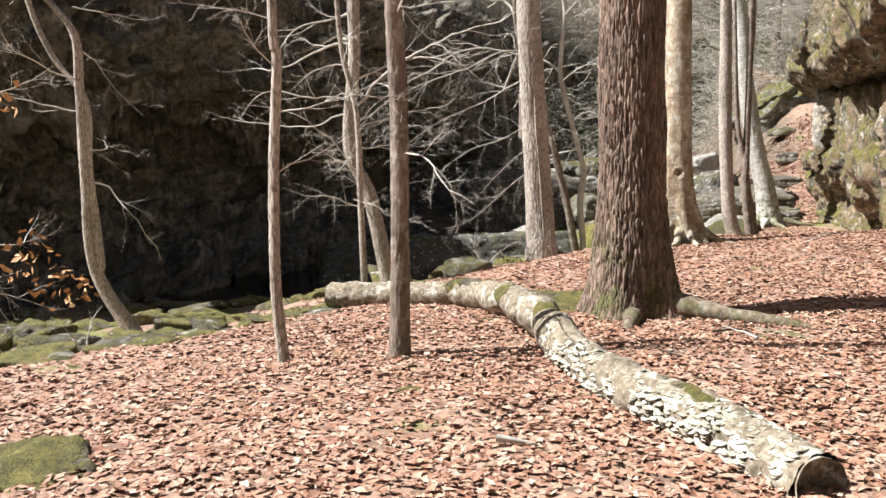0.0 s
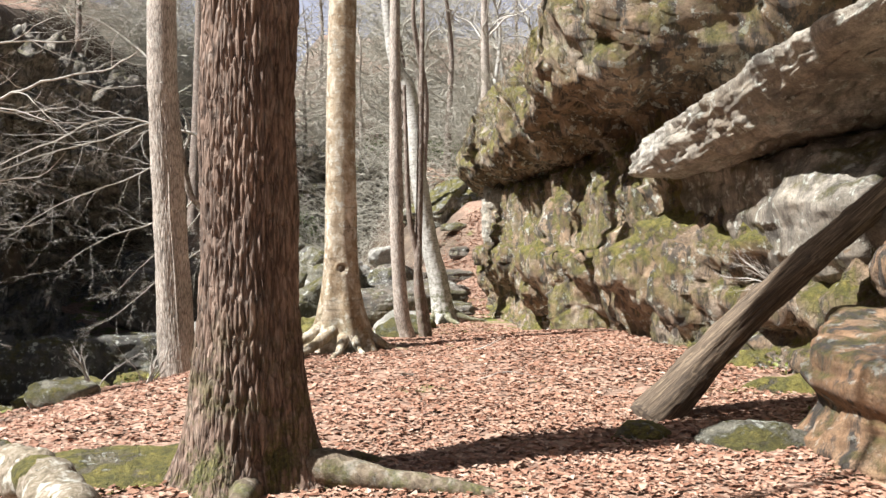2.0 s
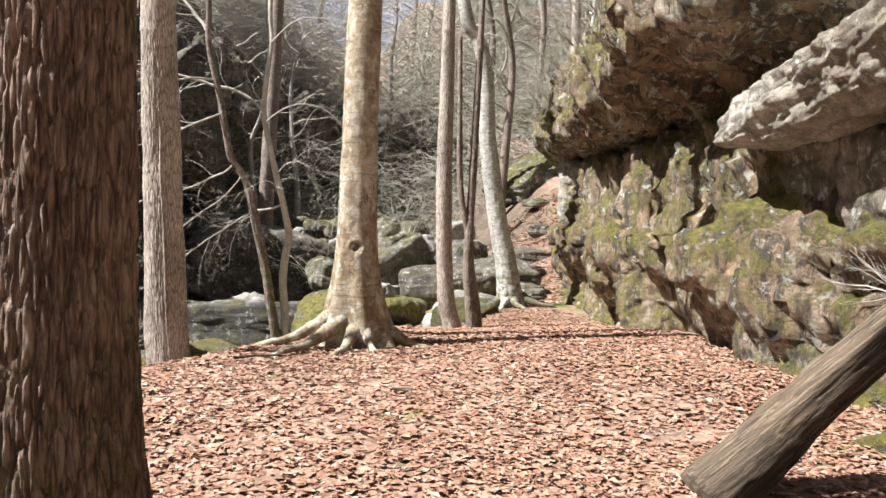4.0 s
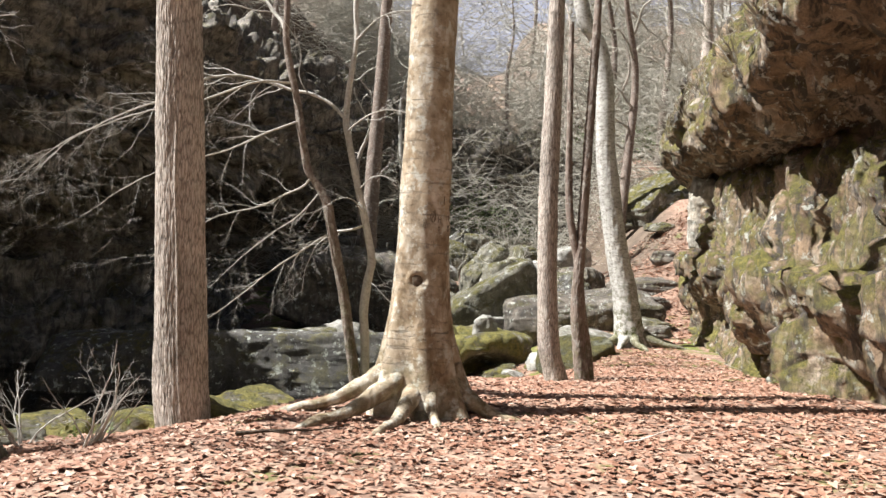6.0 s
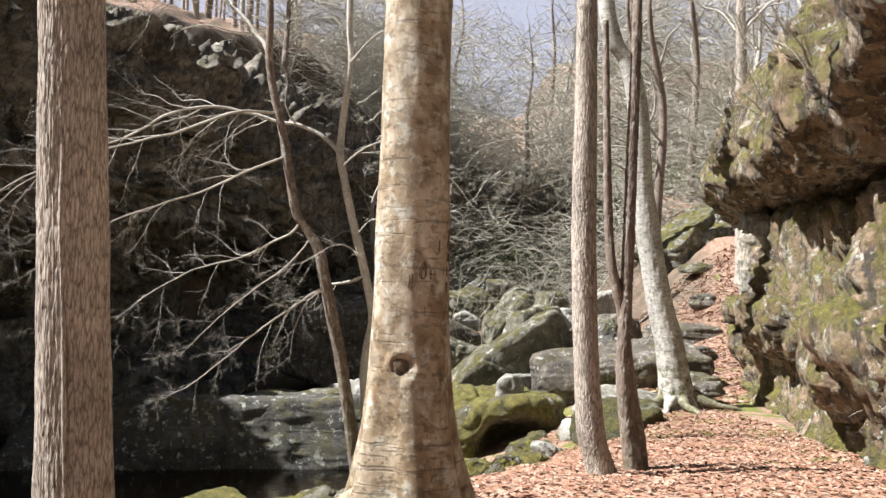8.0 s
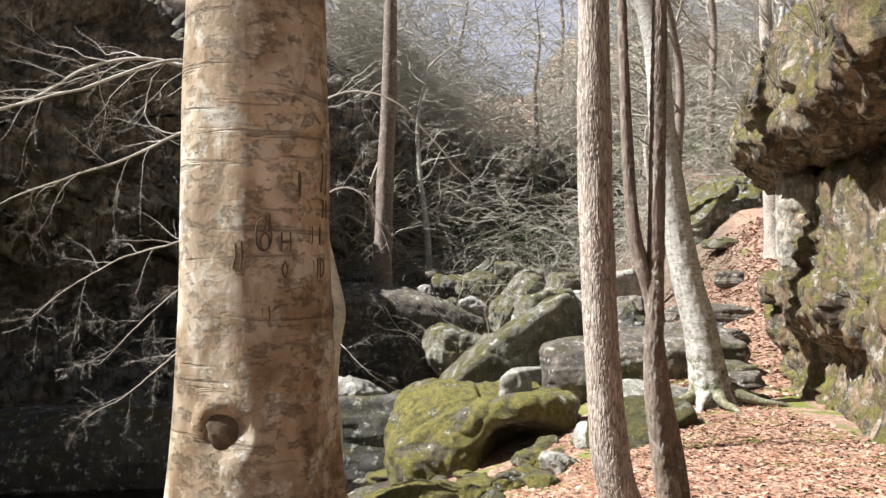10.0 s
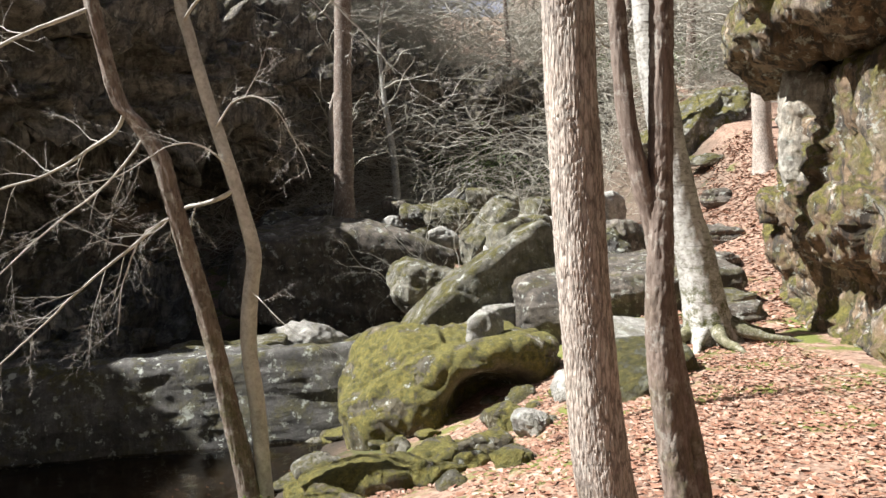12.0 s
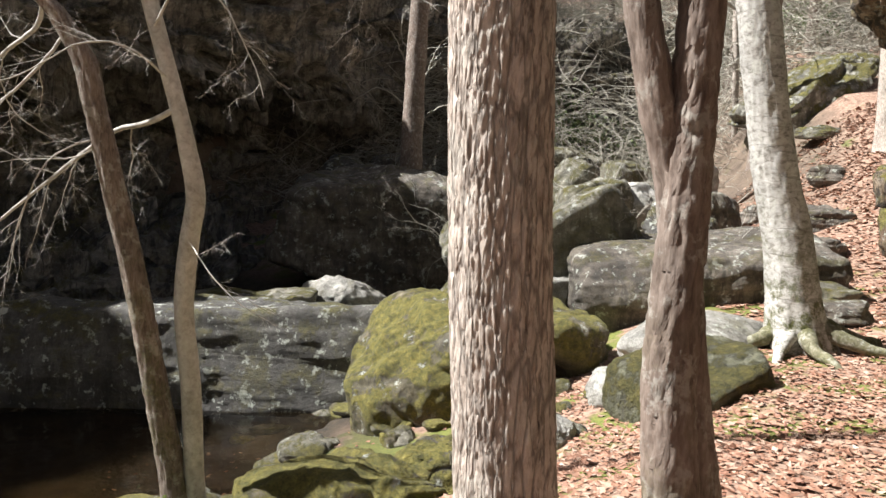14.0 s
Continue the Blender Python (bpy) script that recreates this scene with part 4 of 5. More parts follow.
limb_path(twin_creek, [(2.69, 21.1, 3.5), (2.40, 21.2, 3.80), (2.07, 21.3, 3.96), (1.59, 21.4, 4.05), (1.06, 21.5, 4.20), (0.51, 21.5, 4.22), (-0.03, 21.5, 4.05), (-0.54, 21.4, 3.70), (-1.2, 21.2, 3.35), (-1.9, 21.0, 2.85), (-2.5, 20.9, 2.2)], 0.042, 300, 20, 1.7, 0.14)
limb_path(twin_creek, [(3.12, 21.1, 1.72), (2.9, 21.2, 1.62), (2.54, 21.4, 1.53), (2.06, 21.5, 1.24), (1.63, 21.6, 0.93), (1.12, 21.6, 0.50), (0.56, 21.6, 0.02), (0.1, 21.6, -0.25)], 0.030, 301, 16, 1.1, 0.06)
limb_path(twin_creek, [(1.6, 21.1, 4.95), (1.34, 21.3, 5.35), (0.91, 21.5, 5.8), (0.2, 21.6, 6.3), (-0.8, 21.5, 6.6)], 0.05, 302, 12, 1.6, 0.12)
limb_path(twin_creek, [(2.14, 21.1, 2.48), (1.98, 21.3, 2.32), (1.64, 21.5, 2.16), (1.21, 21.6, 1.95), (0.68, 21.6, 1.80), (0.0, 21.5, 1.45), (-0.6, 21.4, 0.95)], 0.026, 303, 14, 1.3, 0.10)
limb_path(twin_creek, [(1.9, 21.1, 3.45), (1.4, 20.9, 3.2), (0.8, 20.7, 2.85), (0.2, 20.5, 2.6), (-0.6, 20.3, 2.2), (-1.4, 20.2, 1.6)], 0.026, 304, 15, 1.3, 0.12)
limb_path(twin_creek, [(1.75, 21.1, 4.1), (1.1, 20.8, 4.0), (0.3, 20.5, 3.6), (-0.6, 20.3, 3.3), (-1.6, 20.1, 2.8), (-2.4, 19.9, 2.0)], 0.028, 305, 16, 1.5, 0.14)
limb_path(twin_creek, [(2.30, 21.1, 2.25), (1.9, 21.0, 1.75), (1.5, 20.9, 1.45), (1.0, 20.8, 1.0), (0.55, 20.7, 0.5)], 0.018, 306, 9, 0.8, 0.10)
limb_path(twin_creek, [(2.72, 21.1, 3.3), (3.0, 20.9, 3.55), (3.4, 20.8, 3.7), (3.9, 20.8, 3.6), (4.3, 20.8, 3.2), (4.7, 20.7, 2.7)], 0.020, 307, 10, 1.0, 0.12)
limb_path(twin_creek, [(2.97, 21.1, 2.3), (3.2, 20.9, 2.55), (3.5, 20.8, 2.5), (3.75, 20.8, 2.1), (3.85, 20.8, 1.8)], 0.014, 308, 8, 0.7, 0.10)
limb_path(twin_creek, [(2.79, 21.1, 4.9), (3.2, 20.9, 5.3), (3.9, 20.8, 5.4), (4.6, 20.7, 5.0)], 0.022, 309, 10, 1.2, 0.12)
limb_path(twin_creek, [(3.20, 21.1, 0.75), (3.4, 20.9, 0.60), (3.65, 20.8, 0.35), (3.9, 20.8, 0.2)], 0.008, 310, 4, 0.4, 0.10)
limb_path(twin_creek, [(2.55, 21.1, 1.5), (2.3, 20.8, 1.3), (2.15, 20.7, 0.9), (2.1, 20.6, 0.45)], 0.010, 311, 6, 0.6, 0.12)
limb_path(twin_creek, [(3.05, 21.1, 1.95), (2.85, 20.8, 2.15), (2.6, 20.6, 2.1), (2.2, 20.5, 1.85), (1.9, 20.4, 1.8)], 0.012, 312, 8, 0.8, 0.08)

slim = tree_of("slim mossy-barked young tree standing in fallen leaves", [(-0.25, 6.14, -0.1), (-0.25, 6.13, 0.12), (-0.23, 6.13, 0.82), (-0.21, 6.13, 1.79), (-0.23, 6.13, 2.55), (-0.25, 6.15, 5.0), (-0.2, 6.2, 8.0)],
               [0.10, 0.078, 0.063, 0.061, 0.059, 0.045, 0.02], BROWN_BARK, sides=52, step=0.025, ridges=0.005, freq=64.0, flare=0.04, flare_h=0.2, seed=28)
thin = tree_of("thin grey sapling standing in fallen leaves", [(-1.03, 5.93, -0.1), (-1.04, 5.93, 0.13), (-1.07, 5.93, 0.66), (-1.05, 5.93, 1.43), (-1.0, 5.93, 2.17), (-1.02, 5.93, 2.53), (-1.0, 6.0, 5.5)],
               [0.06, 0.043, 0.037, 0.035, 0.033, 0.030, 0.012], GREY_BARK, sides=32, step=0.03, ridges=0.003, freq=70.0, flare=0.06, flare_h=0.12, seed=30)
crook = tree_of("crooked young tree leaning from mossy creek stones", [(-4.15, 11.7, -1.35), (-4.38, 11.7, -0.95), (-4.93, 11.7, 0.08), (-4.98, 11.7, 1.44), (-4.98, 11.7, 2.59), (-5.01, 11.7, 3.27), (-5.4, 11.7, 3.8), (-5.8, 11.8, 5.5)],
                [0.19, 0.14, 0.085, 0.068, 0.062, 0.058, 0.05, 0.03], GREY_BARK, sides=40, step=0.04, ridges=0.005, freq=40.0, seed=33)
stem(crook, [(-4.90, 11.7, 0.0), (-4.86, 11.72, 0.2), (-4.93, 11.72, 1.44), (-4.92, 11.72, 2.36), (-5.34, 11.75, 2.98), (-5.63, 11.75, 3.73), (-5.9, 11.8, 5)], [0.07, 0.065, 0.055, 0.05, 0.045, 0.04, 0.02], GREY_BARK, sides=28, step=0.04, seed=34)
lean = tree_of("pale tree bending out over the creek bank", [(-0.85, 12.9, -0.85), (-0.92, 12.9, -0.45), (-1.18, 12.9, 0.92), (-1.46, 12.9, 1.69), (-1.36, 12.9, 3.03), (-1.35, 12.9, 3.85), (-1.4, 12.9, 7.5)],
               [0.15, 0.125, 0.115, 0.105, 0.095, 0.09, 0.04], GREY_BARK, sides=40, step=0.04, ridges=0.005, freq=30.0, seed=36)
thin2 = tree_of("thin straight sapling on the creek bank", [(-1.19, 11.9, -0.75), (-1.19, 11.9, -0.35), (-1.21, 11.9, 0.97), (-1.23, 11.9, 2.14), (-1.43, 11.9, 3.29), (-1.5, 11.9, 6)], [0.06, 0.05, 0.045, 0.04, 0.035, 0.015], GREY_BARK, sides=24, step=0.05, seed=38)

rng = np.random.RandomState(77)
# sprays of twigs on the creek-side trees
for tree, x, y, z0, z1, count, length, rad in ((lean, -1.4, 12.9, 0.6, 5.5, 20, 2.1, 0.020), (thin2, -1.3, 11.9, 0.6, 4.5, 6, 1.1, 0.009), (crook, -5.0, 11.7, 1.0, 4.8, 8, 1.5, 0.014), (thin, -1.03, 5.93, 1.3, 3.6, 7, 0.8, 0.006), (slim, -0.23, 6.13, 1.2, 4.5, 4, 1.0, 0.009)):
    for k in range(count):
        z = z0 + (z1 - z0) * (k + 0.3 + 0.4 * rng.rand()) / count
        a = rng.uniform(0, 6.28)
        xx = x if tree is not lean else float(np.interp(z, [0, 0.92, 1.69, 3.0, 6], [-1.0, -1.18, -1.46, -1.36, -1.38]))
        limb_at(tree, (xx, y, z), (math.cos(a), math.sin(a) * 0.7, rng.uniform(-0.15, 0.5)), length * (0.7 + 0.6 * rng.rand()), rad * (0.7 + 0.5 * rng.rand()), 1000 + k + int(10 * length) * 40, count=6, droop=0.05)
# one long pale limb reaching across towards the oak
limb_at(lean, (-1.38, 12.9, 2.3), (1.0, -0.25, 0.32), 3.4, 0.026, 1500, count=8, droop=0.02)
limb_at(crook, (-5.4, 11.7, 3.8), (0.2, -0.8, 0.1), 2.2, 0.02, 1501, count=6, droop=0.3)


def leaf_shape(n, rng, length):
    """n curled leaves, each of five vertices and four faces."""
    u = np.array([[0, 0, 0], [0.42, -0.27, 0], [0.5, 0, 0], [0.46, 0.27, 0], [1, 0, 0]], float)
    size = length * rng.uniform(0.6, 1.25, n)
    v = np.repeat(u[None], n, 0)
    v[:, :, 0] -= 0.5
    v[:, :, 1] *= rng.uniform(0.7, 1.5, n)[:, None]
    fold, curl = rng.uniform(-0.3, 0.5, n), rng.uniform(-0.6, 0.6, n)
    v[:, :, 2] = np.abs(v[:, :, 1]) * fold[:, None] + v[:, :, 0] ** 2 * curl[:, None] + rng.normal(0, 0.04, (n, 5))
    return v * size[:, None, None]


LEAF_FACES = [[0, 1, 2], [0, 2, 3], [1, 4, 2], [2, 4, 3]]


def place_leaves(name, xy, z, rng, length, mat, tilt, label, category):
    n = len(xy)
    v = leaf_shape(n, rng, length)
    a, b, c = rng.uniform(0, 6.28, n), rng.normal(0, tilt, n), rng.normal(0, tilt, n)
    ca, sa, cb, sb, cc, sc = np.cos(a), np.sin(a), np.cos(b), np.sin(b), np.cos(c), np.sin(c)
    x, y, w = v[..., 0], v[..., 1], v[..., 2]
    y, w = y * cb[:, None] - w * sb[:, None], y * sb[:, None] + w * cb[:, None]
    x, w = x * cc[:, None] + w * sc[:, None], -x * sc[:, None] + w * cc[:, None]
    x, y = x * ca[:, None] - y * sa[:, None], x * sa[:, None] + y * ca[:, None]
    p = np.stack([x + xy[:, :1], y + xy[:, 1:], w + z[:, None]], -1).reshape(-1, 3)
    faces = []
    base = np.arange(n) * 5
    for f in LEAF_FACES:
        faces.append(base[:, None] + np.array(f)[None])
    acc = Acc()
    acc.v, acc.n = [p], len(p)
    for f in faces:
        acc.f.extend(f.tolist())
    return put(name, acc.mesh(name, mat, smooth=False), label=label, category=category, kind="stuff")


def scatter_leaves():
    rng = np.random.RandomState(5)
    for k, (x0, x1, y0, y1, per, length) in enumerate(((-3.5, 6.6, 2.2, 9.0, 1150, 0.062), (-4.0, 8.0, 9.0, 15.0, 640, 0.076), (1.0, 10.0, 15.0, 25.5, 480, 0.082), (9.0, 18.0, 25.0, 42.0, 150, 0.15))):
        n = int((x1 - x0) * (y1 - y0) * per)
        xy = np.stack([rng.uniform(x0, x1, n), rng.uniform(y0, y1, n)], 1)
        d = side_of(BANK, xy[:, 0], xy[:, 1])
        d = d + 1.1 * ((xy[:, 1] < 9.2) & (xy[:, 0] < -1.0))
        clump = fbm(np.column_stack([xy * 1.1, np.zeros(n)]), 3, 3)
        keep = (side_of(CLIFF_R, xy[:, 0], xy[:, 1]) > -0.3) & (rng.rand(n) < np.clip(1.05 - 0.75 * np.maximum(d - 0.35, 0) + 0.55 * clump, 0.03, 1))
        keep &= ~((np.hypot((xy[:, 0] - 1.0) / 0.85, (xy[:, 1] - 8.1) / 0.55) < 1) & (rng.rand(n) < 0.93))
        xy = xy[keep]
        z = terrain(xy[:, 0], xy[:, 1]) + rng.uniform(0.002, 0.024, len(xy))
        place_leaves("fallen_leaves", xy, z, rng, length, DRY_LEAF, 0.13, "dry curled tan and brown fallen leaves covering the ground", "leaves")


scatter_leaves()

# ---- fallen log ----
log = thing("fallen_log", "rotting fallen log covered in pale bracket fungus and moss", "log", at=(0.9, 5.6, 0.2))
LOG = [(1.60, 3.56, 0.16), (1.40, 4.12, 0.19), (1.05, 5.02, 0.20), (0.88, 5.7, 0.23), (0.80, 6.45, 0.27), (0.58, 7.25, 0.28), (0.25, 7.85, 0.24), (-0.4, 8.2, 0.19), (-1.1, 8.4, 0.15)]
LOG_R = [0.125, 0.13, 0.125, 0.125, 0.135, 0.13, 0.125, 0.12, 0.11]


def build_log():
    rows = smooth_line([(*p, r) for p, r in zip(LOG, LOG_R)], 0.03)
    path = rows[:, :3] - np.array(log.location)
    v, f = tube(path, rows[:, 3], 40)
    c = np.repeat(path, 40, 0)
    n = (v - c) / (np.linalg.norm(v - c, axis=1)[:, None] + 1e-9)
    s = np.repeat(np.arange(len(path)) * 0.03, 40)
    joints = sum(np.exp(-((s - k) / 0.05) ** 2) for k in (2.85, 3.25, 3.75, 4.6))
    disp = 0.022 * fbm(v * 4.5, 3, 4) + 0.010 * ridged(v * np.array([14, 14, 9]), 5, 2) - 0.035 * joints
    acc = Acc()
    acc.add(v + n * disp[:, None], f)
    put("bark", acc.mesh("bark", LOG_BARK), log, "pale peeling bark with moss patches")
    # hollow broken ends
    for p, q, r in ((path[0], path[1], 0.115), (path[-1], path[-2], 0.10)):
        ax = (p - q) / np.linalg.norm(p - q)
        inner = [p + ax * 0.02, p - ax * 0.005, p - ax * 0.035, p - ax * 0.05]
        v, f = tube(inner, [r * 1.06, r * 0.98, r * 0.6, 0.005], 24)
        v = v + 0.012 * np.stack([fbm(v * 12, 60 + k, 2) for k in range(3)], 1)
        acc = Acc()
        acc.add(v, f[:, ::-1])
        put("broken_end", acc.mesh("broken_end", LOG_BARK), log, "grey splintered broken end")
    # bracket fungus: small half discs in shelves along the near half
    rng = np.random.RandomState(21)
    acc = Acc()
    for k in range(1900):
        t = rng.uniform(0.0, 1.0)
        i = int((0.01 + 0.40 * t ** 0.9) * (len(path) - 1))
        if i > 0.26 * len(path) and rng.rand() < 0.55:
            continue
        ax = path[i + 1] - path[i]
        ax /= np.linalg.norm(ax)
        side = np.cross(ax, (0, 0, 1))
        side /= np.linalg.norm(side)
        ang = rng.uniform(-0.6, 3.6)
        out = side * math.cos(ang) + np.array([0, 0, 1.0]) * math.sin(ang)
        if out @ np.array([-0.6, -0.6, 0.2]) < -0.35 and rng.rand() < 0.6:
            continue
        r = rng.uniform(0.011, 0.030)
        base = path[i] + out * (rows[i, 3] - 0.002)
        flat = np.array([0, 0, 1.0]) * 0.75 + out * 0.45 + rng.normal(0, 0.18, 3)
        reach = out - flat * (out @ flat) / (flat @ flat)
        reach /= np.linalg.norm(reach) + 1e-6
        wide = np.cross(flat, reach)
        wide /= np.linalg.norm(wide)
        up = np.cross(reach, wide)
        th = np.linspace(-1.65, 1.65, 8)
        rim = [base + reach * math.cos(a) * r + wide * math.sin(a) * r * 1.25 + up * rng.normal(0, 0.002) for a in th]
        top, low = np.array([base + up * 0.006] + rim), np.array([base - up * 0.008] + [q - up * 0.004 for q in rim])
        v = np.vstack([top, low])
        f = [[0, j, j + 1, j + 1] for j in range(1, 8)] + [[9, j + 10, j + 9, j + 9] for j in range(1, 8)] + [[j, j + 9, j + 10, j + 1] for j in range(1, 8)]
        f = [[a, b, c] if c == d else [a, b, c, d] for a, b, c, d in f]
        acc.v.append(v)
        acc.f.extend([[q + acc.n for q in face] for face in f])
        acc.n += len(v)
    fungus = put("bracket_fungus", acc.mesh("bracket_fungus", FUNGUS, smooth=False), log, "pale grey shelves of bracket fungus", kind="stuff")
    # moss on top
    for k, (i0, i1) in enumerate(((0.10, 0.17), (0.46, 0.56), (0.60, 0.66), (0.70, 0.80))):
        acc = Acc()
        seg = path[int(i0 * len(path)):int(i1 * len(path)) + 1] + np.array([0, 0, 0.035])
        rr = np.full(len(seg), 0.112) * np.clip(np.sin(np.linspace(0.15, 3.0, len(seg))) ** 0.3, 0.3, 1)
        v, f = tube(seg, rr, 28)
        v = v + 0.014 * np.stack([fbm(v * 9, 80 + k + j, 3) for j in range(3)], 1)
        acc.add(v, f)
        put("moss_patch", acc.mesh("moss_patch", MOSSY_STONE), log, "yellow-green cushion of moss")


build_log()

# ---- leaning pole ----
pole = thing("leaning_trunk", "dead barkless tree trunk leaning against an orange boulder", "log", at=(4.74, 8.0, 0.1))


def build_pole():
    rows = smooth_line([(0.0, 0.0, 0.03, 0.172), (0.12, -0.02, 0.14, 0.160), (0.65, -0.10, 0.68, 0.122), (1.25, -0.24, 1.22, 0.104), (1.85, -0.40, 1.72, 0.096), (2.45, -0.55, 2.22, 0.09), (3.1, -0.7, 2.75, 0.08)], 0.03)
    path = rows[:, :3]
    sides = 48
    v, f = tube(path, rows[:, 3], sides)
    c = np.repeat(path, sides, 0)
    n = (v - c) / np.linalg.norm(v - c, axis=1)[:, None]
    a = np.tile(np.arange(sides) * 2 * math.pi / sides, len(path))
    s = np.repeat(np.arange(len(path)) * 0.03, sides)
    q = np.stack([np.cos(a) * 4.2, np.sin(a) * 4.2, s * 0.9], 1)
    disp = 0.016 * ridged(q + 0.5 * vnoise(q * 0.6, 2)[:, None], 33, 3) + 0.008 * fbm(v * 9, 3, 3)
    acc = Acc()
    acc.add(v + n * disp[:, None], f)
    put("shaft", acc.mesh("shaft", POLE_WOOD), pole)
    d = path[0] - path[3]
    d /= np.linalg.norm(d)
    v, f = tube([path[0] - d * 0.02, path[0] + d * 0.03, path[0] + d * 0.05], [0.178, 0.165, 0.004], 32)
    v = v + 0.02 * np.stack([fbm(v * 8, 90 + k, 3) for k in range(3)], 1)
    acc = Acc()
    acc.add(v, f)
    put("cut_end", acc.mesh("cut_end", DEAD_WOOD), pole, "dark splintered foot")


build_pole()

# ---- blocks of the sunlit cliff ----
boulder((7.85, 9.15, 3.10), (5.1, 2.9, 0.88), 76, 401, PALE_STONE, "pale pitted sandstone slab jutting over a dark recess", tip=(-20, 9), name="rock_slab", n=130, rough=0.045, layered=0.05, pits=0.05, planes=7, box=0.80)
boulder((6.90, 5.62, 1.26), (2.6, 3.4, 1.5), -18, 402, ORANGE_STONE, "upper tier of a split orange sandstone boulder, stained black", tip=(0, -15), n=90, rough=0.05, layered=0.07, planes=9, box=0.86)
boulder((6.45, 5.95, 0.32), (2.75, 3.7, 1.25), -16, 413, ORANGE_STONE, "mossy lower tier of a split orange sandstone boulder", tip=(0, -4), n=90, rough=0.06, layered=0.07, planes=9, box=0.88)
boulder((8.2, 9.5, 1.95), (5.4, 2.2, 1.7), 76, 412, GREY_WALL_STONE, "grey stained sandstone wall under the pale slab", name="rock_block", n=80, rough=0.06, layered=0.07, planes=8, box=0.88)
boulder((9.35, 10.3, 5.5), (6.6, 4.2, 2.6), 74, 403, SANDSTONE, "dark brown overhanging sandstone block above the slab", tip=(4, 3), name="rock_block", n=72, rough=0.04, layered=0.16, planes=8)
boulder((5.02, 7.08, 0.14), (0.95, 0.55, 0.26), -30, 404, BOULDER_STONE, "low flat lichen-covered stone lying in fallen leaves", name="stone", n=28)
boulder((4.42, 7.62, 0.12), (0.5, 0.34, 0.16), 15, 405, MOSSY_STONE, "small flat mossy stone lying in fallen leaves", name="stone", n=20)
boulder((6.35, 8.35, 0.15), (0.6, 0.9, 0.45), 20, 406, MOSSY_STONE, "mossy stone at the foot of the cliff", name="stone", n=24)
boulder((11.15, 25.6, 2.4), (0.8, 1.4, 2.4), 10, 408, PALE_STONE, "pale upright sandstone pillar under the overhang", n=48, rough=0.06)
boulder((9.85, 19.4, 0.5), (1.3, 2.2, 1.5), 25, 409, SANDSTONE, "mossy sandstone block at the foot of the cliff", n=48, rough=0.08)
boulder((8.75, 15.3, 0.5), (1.2, 2.0, 1.6), 28, 410, SANDSTONE, "mossy sandstone block at the foot of the cliff", n=48, rough=0.08, layered=0.04)
boulder((12.2, 27.0, 0.35), (1.7, 2.6, 1.9), 15, 411, SANDSTONE, "yellow mossy sandstone buttress ending the cliff", n=48, rough=0.08, layered=0.04)

# ---- creek boulders ----
G = "creek boulders"
boulder((5.3, 26.2, -1.85), (3.4, 2.7, 2.5), 8, 424, MOSSY_STONE, "large yellow-green mossy boulder with a dark hollow", group=G, n=72, rough=0.07, box=0.9, hollow=(0.55, -1.25, 0.28, 0.62, 1.1, 0.50, 1.15))
boulder((-0.1, 28.0, -2.02), (8.8, 2.9, 1.75), 6, 421, LICHEN_STONE, "long dark lichen-spotted slab lying across the creek", name="rock_slab", n=90, rough=0.032, layered=0.035, planes=5, box=0.80, tip=(-11, 0))
boulder((2.80, 30.9, -1.52), (2.0, 1.3, 1.05), 12, 422, WHITE_STONE, "bleached white-topped boulder in the creek", group=G, n=32)
boulder((3.95, 30.4, -1.65), (1.0, 0.9, 0.85), 40, 423, BOULDER_STONE, "small mossy boulder in the creek", group=G)
boulder((1.1, 29.8, -1.45), (2.6, 1.3, 0.5), 5, 424, BOULDER_STONE, "flat pale slab beside the pool", name="rock_slab", n=32)
boulder((3.2, 38.0, -0.75), (6.2, 4.4, 3.4), 4, 425, LEDGE_STONE, "huge dark boulder with a sloping leaf-strewn top", tip=(0, 19), group=G, n=80, rough=0.045, planes=8, box=0.86, layered=0.08)
boulder((5.65, 33.6, -0.85), (2.5, 1.9, 1.75), 20, 426, BOULDER_STONE, "pale grey angular boulder above the pool", group=G, n=44)
boulder((6.15, 29.6, -0.80), (4.3, 2.4, 2.0), 16, 427, BOULDER_STONE, "long green-grey boulder sloping to the pool", tip=(0, -33), group=G, n=64, planes=9, box=0.9, rough=0.045)
boulder((8.95, 28.55, -0.50), (4.3, 2.2, 1.45), 8, 428, LEDGE_STONE, "broad dark-sided rock ledge covered in leaves", name="rock_slab", tip=(0, -5), n=72, layered=0.06, planes=6, box=0.80, rough=0.035)
boulder((7.3, 36.6, 0.35), (1.2, 1.3, 2.5), 10, 429, BOULDER_STONE, "upright leaning boulder among the rubble", tip=(4, 30), group=G, n=36)
boulder((8.35, 34.8, 0.2), (2.0, 1.6, 1.5), 10, 430, BOULDER_STONE, "pale angular boulder among the rubble", group=G, n=32)
boulder((7.45, 35.0, -0.15), (0.6, 0.5, 0.85), 0, 431, WHITE_STONE, "small white upright stone among boulders", name="stone", n=20)
boulder((6.05, 25.7, -0.58), (0.72, 0.55, 0.72), 15, 432, WHITE_STONE, "small pointed pale stone on a boulder", name="stone", n=24)
boulder((7.0, 44.5, 0.75), (3.8, 2.2, 1.2), 5, 433, BOULDER_STONE, "broad dark slab among far boulders", name="rock_slab", n=32)
boulder((8.0, 24.75, -0.72), (2.0, 1.6, 0.95), -8, 434, WHITE_STONE, "smooth pale slab behind the path trees", name="rock_slab", n=40, rough=0.03)
